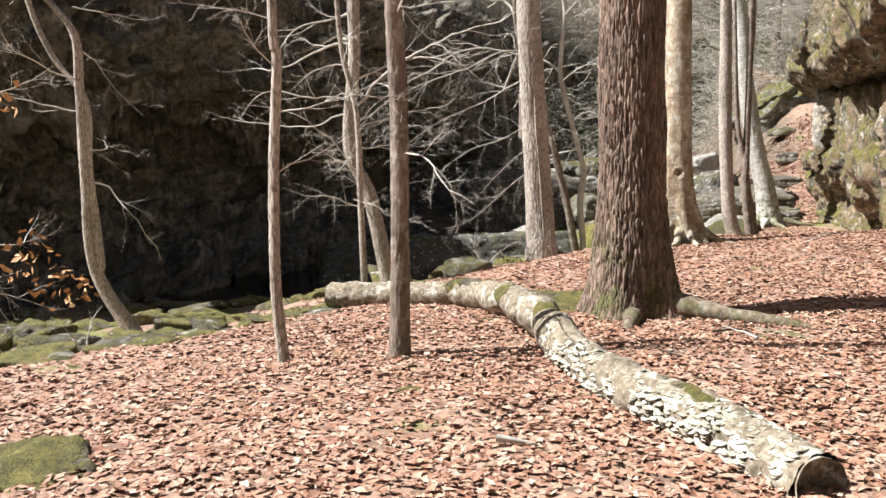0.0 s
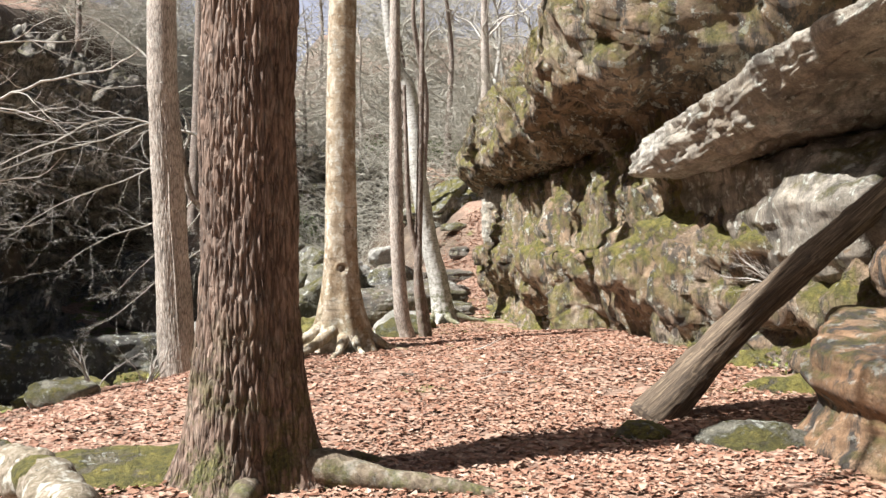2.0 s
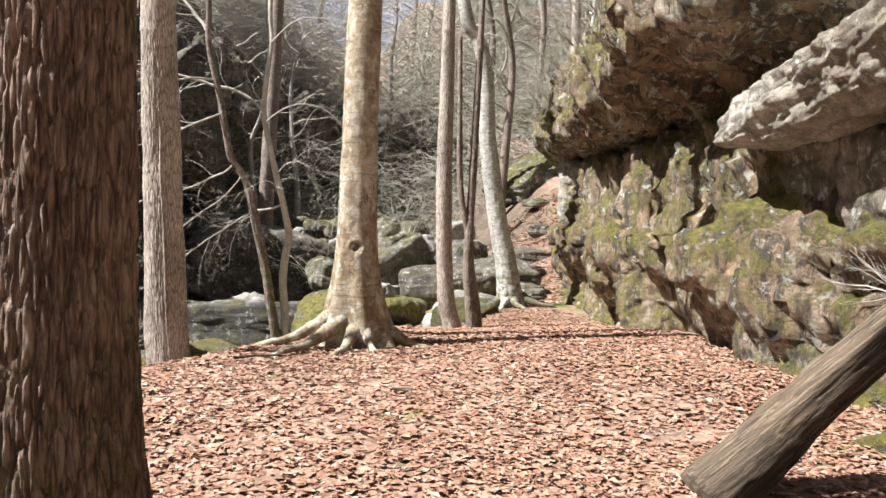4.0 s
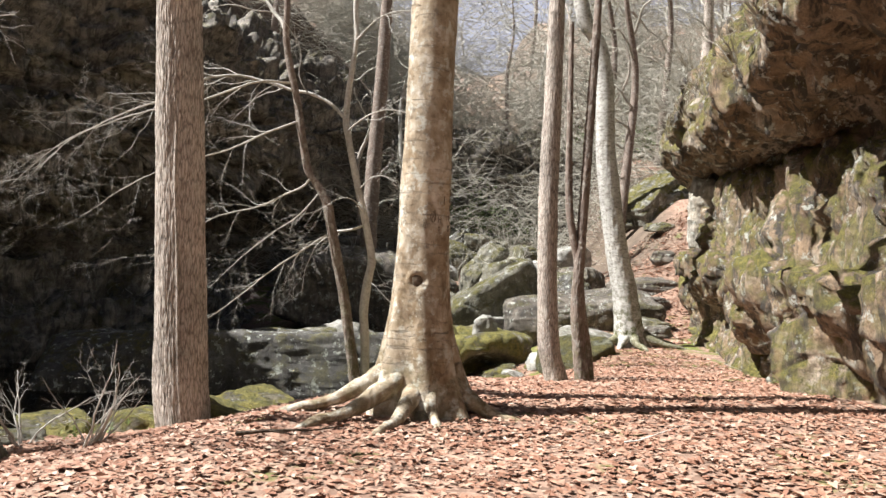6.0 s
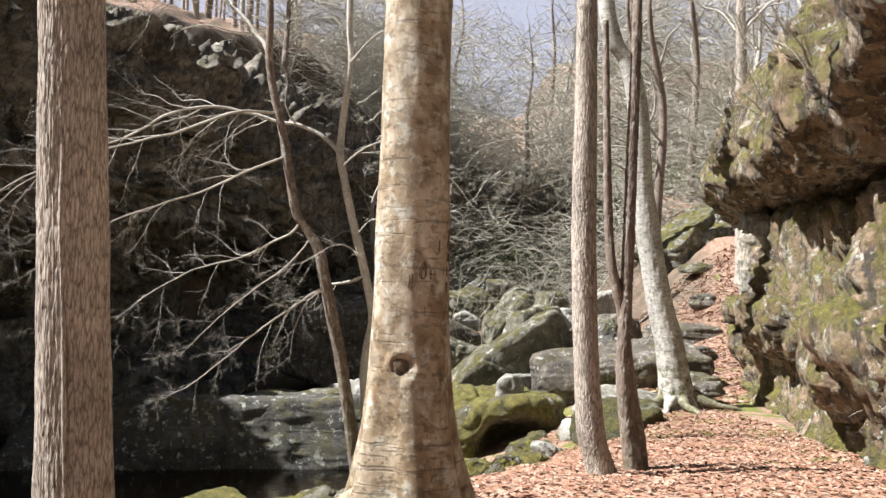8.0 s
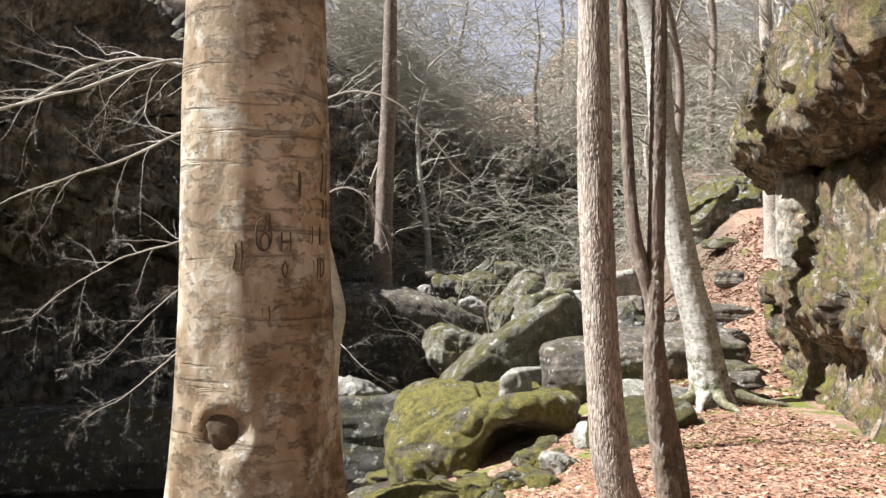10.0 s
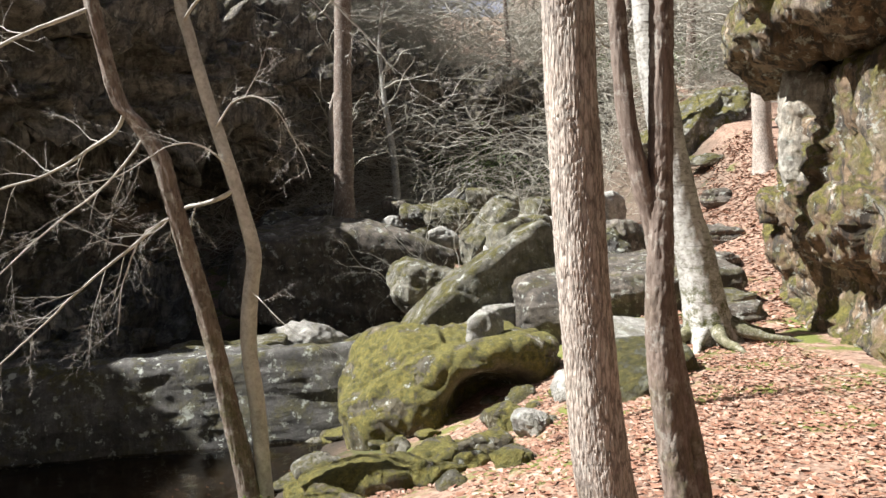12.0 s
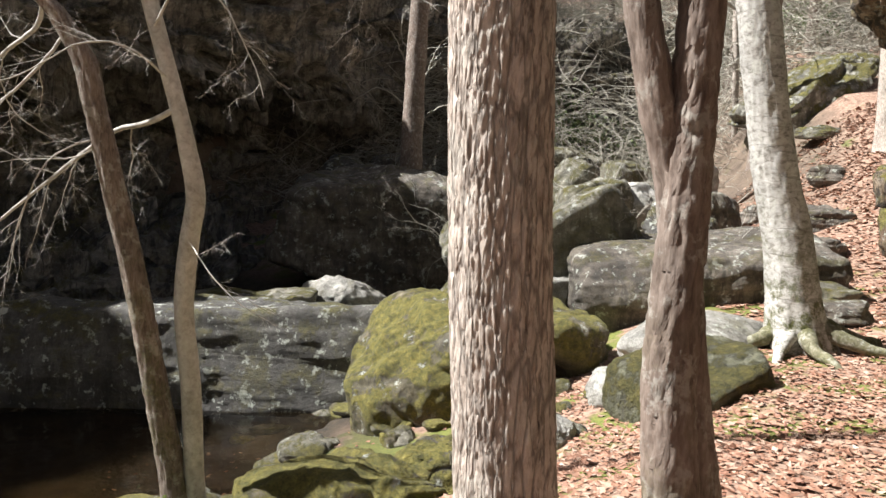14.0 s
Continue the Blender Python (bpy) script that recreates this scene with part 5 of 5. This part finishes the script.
boulder((7.62, 22.9, -0.88), (1.55, 1.2, 1.15), 20, 435, DIM_MOSS_STONE, "round dark green mossy stone beside the path", name="stone", n=48, rough=0.04, planes=10)
for k, (x, y, z, s) in enumerate(((6.8, 42.3, 0.6, 1.3), (4.8, 42.4, 0.45, 1.0), (3.4, 42.6, 0.9, 1.0), (5.9, 43.2, 0.8, 0.9), (5.6, 40.6, 0.1, 1.1), (6.4, 40.0, 0.2, 0.9), (4.9, 39.9, 0.1, 1.2), (8.6, 41.5, 0.9, 1.4), (9.6, 39.6, 0.9, 1.6), (9.2, 35.2, 0.2, 1.8), (10.2, 33.2, 0.3, 1.5), (9.6, 31.6, 0.1, 1.3), (7.4, 33.6, -0.5, 1.6), (6.6, 28.6, -0.75, 0.9), (2.2, 43.8, 0.9, 1.3), (0.9, 42.6, 0.6, 1.6), (8.9, 44.6, 1.1, 1.6), (10.8, 36.6, 1.0, 1.4), (5.2, 45.6, 0.9, 1.2), (7.9, 46.8, 1.4, 1.5))):
    boulder((x, y, z), (s * 1.2, s, s * 0.85), 37 * k, 440 + k, (BOULDER_STONE, WHITE_STONE, LEDGE_STONE, LICHEN_STONE)[k % 4], ("grey-green boulder in the heap of creek rubble", "pale boulder in the heap of creek rubble", "brown boulder in the heap of creek rubble", "dark lichen-spotted boulder in the heap of creek rubble")[k % 4], group=G, n=28, planes=11)
# stepped ledges on the leafy slope
for k, (x, y, z, sx, sy, sz) in enumerate(((10.5, 27.3, -0.30, 1.2, 0.9, 0.5), (11.0, 29.7, 0.35, 1.5, 1.1, 0.55), (12.3, 31.7, 0.9, 1.6, 1.1, 0.6), (10.4, 30.6, 0.2, 1.4, 1.0, 0.5), (13.4, 34.5, 2.0, 1.7, 1.1, 0.6), (10.3, 26.0, -0.4, 0.9, 0.7, 0.4), (11.8, 33.8, 1.0, 1.3, 1.0, 0.5), (14.6, 37.5, 2.8, 1.6, 1.1, 0.6), (12.9, 37.4, 1.8, 1.2, 0.9, 0.5), (15.9, 41.0, 3.6, 1.5, 1.0, 0.5))):
    boulder((x, y, ground_z(x, y) + 0.12), (sx, sy, sz), -18 + 23 * (k % 4), 480 + k, LEDGE_STONE if k % 3 else BOULDER_STONE, "flat brown rock ledge on the leafy slope" if k % 3 else "flat mossy grey rock ledge on the leafy slope", name="rock_slab", group="slope ledges", n=36, layered=0.05, planes=9, rough=0.05)
boulder((17.4, 45.6, 4.1), (5.4, 3.0, 2.1), 25, 495, SLOPE_STONE, "large mossy striped rock on the far slope", name="rock_slab", tip=(0, -34), n=64, layered=0.20, planes=8, box=0.9)
# mossy stones at the water's edge below the path
for k, (x, y, s, h) in enumerate(((4.25, 21.3, 1.3, 0.55), (4.7, 21.9, 0.9, 0.45), (3.9, 20.6, 0.9, 0.35), (4.9, 20.9, 0.6, 0.25), (5.5, 22.0, 0.7, 0.35), (6.2, 22.6, 0.6, 0.35), (5.3, 21.1, 0.5, 0.2), (3.6, 21.9, 0.7, 0.35), (5.0, 22.8, 0.9, 0.5), (6.0, 23.4, 0.8, 0.5), (4.3, 22.7, 0.8, 0.45), (5.6, 20.3, 0.45, 0.2), (6.9, 23.6, 0.7, 0.45), (4.2, 20.0, 0.5, 0.2))):
    boulder((x, y, ground_z(x, y) + 0.08), (s, s * 0.75, h), 50 * k, 500 + k, MOSSY_STONE if k not in (5, 12) else WHITE_STONE, "low mossy stone at the water's edge" if k not in (5, 12) else "bare pale stone at the water's edge", name="stone", group="stones at the water's edge", n=28)


def bank_stones():
    """Small stones half buried along the bank under the path."""
    rng = np.random.RandomState(51)
    shapes = [rock_mesh((1.0, 0.8, 0.5), 560 + k, (MOSSY_STONE, BOULDER_STONE, MOSSY_STONE, BOULDER_STONE)[k], n=14, rough=0.09) for k in range(4)]
    made = 0
    while made < 75:
        x, y = rng.uniform(2.2, 8.6), rng.uniform(17.5, 29.0)
        d = float(side_of(BANK, np.array([x]), np.array([y]))[0])
        if d < 0.5 or d > 5.5:
            continue
        s, k = rng.uniform(0.22, 0.75), rng.randint(4)
        ob = put("stone", shapes[k], label="mossy half-buried stone on the bank" if k % 2 == 0 else "grey half-buried stone on the bank", category="rock", group="bank stones")
        ob.matrix_world = pose(x, y, ground_z(x, y) + 0.06 * s, rng.uniform(-12, 12), rng.uniform(-12, 12), rng.uniform(0, 360)) @ Matrix.Diagonal((s, s, s * rng.uniform(0.6, 1.1), 1))
        made += 1


bank_stones()


def creek_stones():
    """Mossy flat stones on the creek bed, each a thing on one of a few shared meshes."""
    rng = np.random.RandomState(31)
    shapes = [rock_mesh((1.0, 0.75, 0.42), 520 + k, MOSSY_STONE if k < 5 else BOULDER_STONE, n=14, rough=0.08) for k in range(7)]
    made = 0
    while made < 190:
        x, y = rng.uniform(-11.0, 2.5), rng.uniform(5.0, 24.5)
        d = float(side_of(BANK, np.array([x]), np.array([y]))[0])
        if d < 0.55 or d > 12:
            continue
        z = ground_z(x, y)
        if z < WATER_Z - 0.15 or x < -0.75 * (y - 2) + 1.0 - 6:
            continue
        s = rng.uniform(0.28, 0.95) * (0.8 + 0.03 * y)
        k = rng.randint(7)
        ob = put("stone", shapes[k], label="flat mossy stone on the creek bed" if k < 5 else "bare grey stone on the creek bed", category="rock", group="creek bed stones")
        ob.matrix_world = pose(x, y, z + 0.05 * s, rng.uniform(-10, 10), rng.uniform(-10, 10), rng.uniform(0, 360)) @ Matrix.Diagonal((s, s, s * rng.uniform(0.5, 1.1), 1))
        made += 1


creek_stones()


def moss_bed():
    """Low moss cushions and flat stones on the brow of the bank."""
    rng = np.random.RandomState(61)
    shapes = [rock_mesh((1.0, 0.8, 0.34), 570 + k, MOSSY_STONE if k < 4 else BOULDER_STONE, n=16, rough=0.06) for k in range(5)]
    made = 0
    while made < 90:
        x, y = rng.uniform(-6.5, -0.9), rng.uniform(4.2, 9.6)
        d = float(side_of(BANK, np.array([x]), np.array([y]))[0])
        if d < -1.0 + 0.5 * rng.rand() ** 2 or d > 1.6:
            continue
        s = rng.uniform(0.2, 0.62)
        k = rng.randint(5)
        ob = put("stone", shapes[k], label="low moss-covered stone on the creek bank" if k < 4 else "bare grey stone on the creek bank", category="rock", group="mossy bank stones")
        ob.matrix_world = pose(x, y, ground_z(x, y) + 0.02, rng.uniform(-6, 6), rng.uniform(-6, 6), rng.uniform(0, 360)) @ Matrix.Diagonal((s, s, s * rng.uniform(0.5, 0.95), 1))
        made += 1


moss_bed()
boulder((-1.75, 3.75, 0.02), (0.9, 0.7, 0.35), 20, 541, MOSSY_STONE, "bright green mossy stone in fallen leaves", name="stone", n=30)
boulder((-2.1, 4.4, 0.02), (0.8, 0.5, 0.2), -10, 542, MOSSY_STONE, "low mossy mound in fallen leaves", name="stone", n=26)
boulder((-0.7, 3.95, 0.10), (0.28, 0.18, 0.10), 35, 543, MOSSY_STONE, "small mossy stone in fallen leaves", name="stone", n=16)
boulder((-0.1, 5.15, 0.08), (0.35, 0.22, 0.10), 0, 544, MOSSY_STONE, "small flat mossy stone in fallen leaves", name="stone", n=16)
boulder((1.0, 8.0, 0.09), (1.7, 1.05, 0.30), 10, 545, MOSSY_STONE, "bright green moss mound beside the oak", name="moss_mound", n=36, rough=0.03)
boulder((2.6, 10.2, 0.06), (0.45, 0.3, 0.16), 10, 546, MOSSY_STONE, "small mossy stone half buried in leaves", name="stone", n=16)

# ---- sticks on the ground ----
for k, (x, y, a, l, r) in enumerate(((0.35, 4.1, 5, 0.42, 0.022), (0.9, 8.9, 60, 0.5, 0.012), (2.35, 6.35, 100, 0.35, 0.014), (2.1, 6.6, 20, 0.5, 0.012), (3.5, 10.4, 40, 0.35, 0.02), (3.2, 6.0, 70, 0.25, 0.012), (4.1, 9.9, 15, 0.8, 0.006), (2.3, 12.3, 30, 0.9, 0.018), (5.0, 12.2, -20, 0.5, 0.008), (1.6, 5.6, 140, 0.5, 0.008))):
    acc = Acc()
    grow(acc, np.random.RandomState(600 + k), (0, 0, 0), (math.cos(radians(a)), math.sin(radians(a)), 0.03), l, r, 2, 0.0, 30, 2)
    ob = put("stick", acc.mesh("stick", DEAD_WOOD if k % 2 else TWIG_BARK), label="short dead stick lying on fallen leaves", category="stick", group="sticks on the ground")
    ob.location = (x, y, ground_z(x, y) + r + 0.02)

# ---- saplings and shrubs ----
def shrub(at, height, n, seed, label, mat=None, spread_deg=34, lean_to=(0, 0), group="bare shrubs", rad=0.012):
    ob = thing("shrub", label, "shrub", group, at)
    rng = np.random.RandomState(seed)
    for k in range(n):
        a = rng.uniform(0, 6.28)
        add_limb(ob, (0.05 * math.cos(a), 0.05 * math.sin(a), 0), (0.5 * math.cos(a) + lean_to[0], 0.5 * math.sin(a) + lean_to[1], 1.0), height * rng.uniform(0.6, 1.1), rad * rng.uniform(0.6, 1.1), seed * 13 + k, mat=mat, count=5, spread_deg=spread_deg).name = "stem"
    return ob


shrub((0.55, 13.2, ground_z(0.55, 13.2)), 0.9, 5, 701, "small bare pale shrub on the creek bank")
shrub((1.15, 13.0, ground_z(1.15, 13.0)), 0.6, 5, 702, "small bare pale shrub on the creek bank")
shrub((1.1, 12.9, ground_z(1.1, 12.9)), 0.9, 4, 703, "thin bare twigs at the foot of a tree")
shrub((-3.2, 7.6, ground_z(-3.2, 7.6)), 0.45, 2, 704, "tiny bare sapling in moss")
shrub((9.4, 29.0, ground_z(9.4, 29.0)), 2.2, 6, 705, "cluster of thin upright saplings with pale stems")
shrub((7.35, 9.2, 0.9), 1.0, 5, 706, "dry bare twigs hanging on the cliff face", lean_to=(-0.9, 0))
for k in range(15):
    y = 15.2 + 0.78 * k
    x = float(np.interp(y, [q[1] for q in CLIFF_R], [q[0] for q in CLIFF_R])) - (1.18, 1.28, 0.95)[k % 3]
    shrub((x, y, (4.15, 4.75, 5.5)[k % 3]), 0.95, 7, 720 + k, "tangled dry brush hanging from the overhang", lean_to=(-0.9, -0.3), mat=FAR_TWIG, group="brush on the cliff", rad=0.010)

# arching sprays beyond the boulders
for k, (x, y, h) in enumerate(((6.2, 36.0, 4.2), (8.8, 34.0, 4.0), (10.5, 38.0, 5.0), (4.2, 41.0, 5.0), (9.4, 44.0, 6.0), (6.6, 47.0, 6.0), (11.6, 45.0, 6.0), (11.3, 48.0, 6.5), (3.0, 50.0, 6.0), (15.5, 52.0, 6.0), (0.5, 44.0, 4.5))):
    shrub((x, y, ground_z(x, y)), h, 7, 740 + k, "leafless understory tree with long pale arching twigs", mat=FAR_TWIG, spread_deg=42, lean_to=(-0.35, -0.25), group="understory trees", rad=0.035)

# a grey tree with spread roots on the leafy slope past the end of the cliff
slope_tree = tree_of("grey tree with spread roots on the leafy slope", [(16.3, 37.7, ground_z(16.3, 37.7) - 0.5), (16.2, 37.7, ground_z(16.3, 37.7) + 0.6), (16.1, 37.7, 5.0), (16.0, 37.7, 9.0), (15.9, 37.7, 15.0)], [0.36, 0.30, 0.26, 0.22, 0.10], GREY_BARK, sides=36, step=0.1, ridges=0.006, freq=24.0, flare=0.22, flare_h=0.8, seed=57)
crown_limbs(slope_tree, (15.95, 37.7, 11.0), 4.0, 58)

# one tall shaded trunk behind the huge creek boulder
shaded = tree_of("tall straight dark trunk in the shade of the gorge", [(3.25, 40.6, ground_z(3.25, 40.6) - 0.2), (3.28, 40.6, 2.0), (3.36, 40.6, 5.0), (3.5, 40.6, 9.0), (3.6, 40.6, 16.0)], [0.42, 0.33, 0.29, 0.26, 0.14], BROWN_BARK, sides=36, step=0.1, ridges=0.012, freq=24.0, seed=52)
crown_limbs(shaded, (3.6, 40.6, 14.0), 4.0, 53)

# ---- trees on the hillsides ----
def hill_tree(seed, h, r, mat):
    ob = thing("tree", "tall bare grey forest tree on the hillside", "tree", "hillside trees")
    rng = np.random.RandomState(seed)
    ctrl = [(0, 0, -0.6)] + [(rng.normal(0, 0.15 * k), rng.normal(0, 0.15 * k), h * k / 4) for k in (1, 2, 3, 4)]
    put("trunk", trunk_mesh(ctrl, [r, r * 0.85, r * 0.65, r * 0.4, r * 0.12], mat, sides=12, step=0.4, seed=seed), ob)
    for k in range(11):
        t = 0.28 + 0.7 * k / 11
        c = np.array([np.interp(t * h, [q[2] for q in ctrl], [q[i] for q in ctrl]) for i in (0, 1)] + [t * h])
        a = rng.uniform(0, 6.28)
        add_limb(ob, tuple(c), (math.cos(a), math.sin(a), rng.uniform(0.3, 1.0)), h * 0.28 * (1.1 - 0.5 * t), r * 0.28, seed * 50 + k, mat=FAR_TWIG, count=4, level=1)
    return ob


kinds = [hill_tree(800 + k, (11, 14, 9, 12)[k], (0.16, 0.22, 0.12, 0.18)[k], (GREY_BARK, BROWN_BARK, GREY_BARK, WHITE_BARK)[k]) for k in range(4)]
spots = [(2.9, 46.5), (24.0, 48.0), (22.0, 53.0), (5.2, 49.5)]
for ob, (x, y) in zip(kinds, spots):
    ob.location = (x, y, ground_z(x, y))
hrng = np.random.RandomState(9)
count = 0
while count < 120:
    x, y = hrng.uniform(-34, 42), hrng.uniform(20, 95)
    left, right = float(side_of(CLIFF_L, np.array([x]), np.array([y]))[0]), float(-side_of(CLIFF_R, np.array([x]), np.array([y]))[0])
    if left < 3 and right < 3 and not (x > 13 and y > 34 + 0.5 * (20 - x)):
        continue
    if abs(x) > 0.75 * y + 6 or (3 <= left < 11 and 24 < y < 46):
        continue
    s = hrng.uniform(0.7, 1.25)
    copy_thing(kinds[hrng.randint(4)], pose(x, y, ground_z(x, y), 0, 0, hrng.uniform(0, 360)) @ Matrix.Diagonal((s, s, s, 1)))
    count += 1


def twig_cloud(name, n, pick, length, radius, droop, label, seed):
    """Many separate arching twigs in one mesh; pick gives their roots."""
    rng = np.random.RandomState(seed)
    root = pick(rng, n)
    n = len(root)
    a = rng.uniform(0, 6.28, n)
    d = np.stack([np.cos(a), np.sin(a), rng.uniform(-0.1, 0.9, n)], 1)
    d /= np.linalg.norm(d, axis=1)[:, None]
    size = length * rng.uniform(0.4, 1.3, n)
    steps = 5
    path = [root]
    for k in range(steps):
        d = d + rng.normal(0, 0.16, (n, 3)) - np.array([0, 0, droop])
        d /= np.linalg.norm(d, axis=1)[:, None]
        path.append(path[-1] + d * (size / steps)[:, None])
    path = np.stack(path, 1)
    u = np.cross(d, rng.normal(size=(n, 3)))
    u /= np.linalg.norm(u, axis=1)[:, None]
    w = np.cross(d, u)
    r = radius * rng.uniform(0.5, 1.4, n)[:, None] * np.linspace(1, 0.25, steps + 1)[None]
    rings = [path + r[..., None] * (math.cos(t) * u + math.sin(t) * w)[:, None, :] for t in (0, 2.09, 4.19)]
    v = np.stack(rings, 2).reshape(-1, 3)
    one = grid_faces(steps + 1, 3, True)
    f = (one[None] + (np.arange(n) * 3 * (steps + 1))[:, None, None]).reshape(-1, 4)
    acc = Acc()
    acc.add(v, f)
    return put(name, acc.mesh(name, FAR_TWIG), label=label, category="brush", kind="stuff")


def on_slopes(x0, x1, y0, y1, low, high, clumps):
    def pick(rng, n):
        c = np.stack([rng.uniform(x0, x1, clumps), rng.uniform(y0, y1, clumps)], 1)
        left, right = side_of(CLIFF_L, c[:, 0], c[:, 1]), -side_of(CLIFF_R, c[:, 0], c[:, 1])
        c = c[(left > 0.8) | (right > 1.5) | ((c[:, 0] > 12) & (c[:, 1] > 51)) | (c[:, 1] > 47)]
        p = c[rng.randint(len(c), size=n)] + rng.normal(0, 0.8, (n, 2))
        return np.column_stack([p, terrain(p[:, 0], p[:, 1]) + low + (high - low) * rng.rand(n) ** 1.5])
    return pick


twig_cloud("brush", 19000, on_slopes(-3, 30, 38, 72, 0.0, 5.5, 300), 2.8, 0.019, 0.10, "tangled leafless brush covering the far slopes", 13)
twig_cloud("brush", 2600, on_slopes(-16, 4, 18, 50, 0.0, 1.8, 140), 1.6, 0.011, 0.10, "tangled leafless brush on the gorge wall's rim", 14)
twig_cloud("brush", 13000, on_slopes(0, 34, 56, 84, 1.0, 12.0, 220), 3.2, 0.028, 0.02, "bare treetops along the far ridge", 16)
twig_cloud("brush", 1600, on_slopes(9, 20, 8, 26, 0.0, 0.9, 60), 1.1, 0.008, 0.05, "dry brush growing on top of the cliff", 15)


def leaf_cloud(name, centres, per, radius, length, mat, label, seed):
    rng = np.random.RandomState(seed)
    pts = np.vstack([np.array(c) + rng.normal(0, radius, (per, 3)) * np.array([1, 1, 0.6]) for c in centres])
    return place_leaves(name, pts[:, :2], pts[:, 2], rng, length, mat, 0.9, label, "leaves")


leaf_cloud("green_plants", [(7.0, 9.2, 0.30), (7.1, 10.0, 0.3), (6.0, 7.35, 0.24), (5.85, 7.0, 0.22), (7.9, 12.6, 2.2), (8.0, 12.9, 2.3), (8.3, 14.0, 2.1), (9.0, 17.2, 0.3), (9.4, 19.2, 1.5), (3.25, 21.0, -1.4), (1.0, 13.3, -0.15)], 70, 0.13, 0.05, MOSS_TUFT, "small green plants and grass tufts on ledges", 44)
# withered leaves hanging on a beech spray, and evergreen shrubs on the slope
beech_spray = thing("sapling", "beech sapling spray with withered orange leaves", "sapling", "", (-4.9, 8.2, ground_z(-4.9, 8.2)))
for k, (z, l) in enumerate(((1.2, 1.5), (1.45, 1.6), (2.9, 1.3), (0.9, 1.2))):
    add_limb(beech_spray, (0, 0, z), (1.0, 0.25, -0.1), l, 0.012, 900 + k, count=6, level=1, droop=0.15)
sapling_trunk = trunk_mesh([(0, 0, -0.1), (0, 0, 1.2), (0.02, 0, 2.6), (0, 0, 4.2)], [0.04, 0.035, 0.03, 0.015], GREY_BARK, sides=16, step=0.1, seed=3)
put("trunk", sapling_trunk, beech_spray)
gz = ground_z(-4.9, 8.2)
leaf_cloud("withered_leaves", [(-4.3, 8.35, gz + 1.1), (-3.9, 8.45, gz + 0.95), (-3.7, 8.5, gz + 0.85), (-4.1, 8.4, gz + 1.35), (-4.2, 8.4, gz + 2.75)], 22, 0.16, 0.10, HUNG_LEAF, "withered orange leaves still hanging on twigs", 41)
leaf_cloud("evergreen_foliage", [(11.5 + 1.4 * i, 62 + 0.8 * (i % 3), ground_z(11.5 + 1.4 * i, 62) + 1.2 + 0.5 * (i % 2)) for i in range(6)] + [(x, y, ground_z(x, y) + h) for x, y, h in ((8.6, 54.5, 2.2), (9.8, 55.0, 3.2), (10.9, 56.0, 2.6), (9.2, 56.5, 4.2), (7.6, 56.0, 2.6), (12.2, 57.0, 3.4))] + [(6.5, 57, ground_z(6.5, 57) + 1.0), (20, 55, ground_z(20, 55) + 1)], 700, 0.8, 0.22, EVERGREEN, "small evergreen leaves on far shrubs", 42)
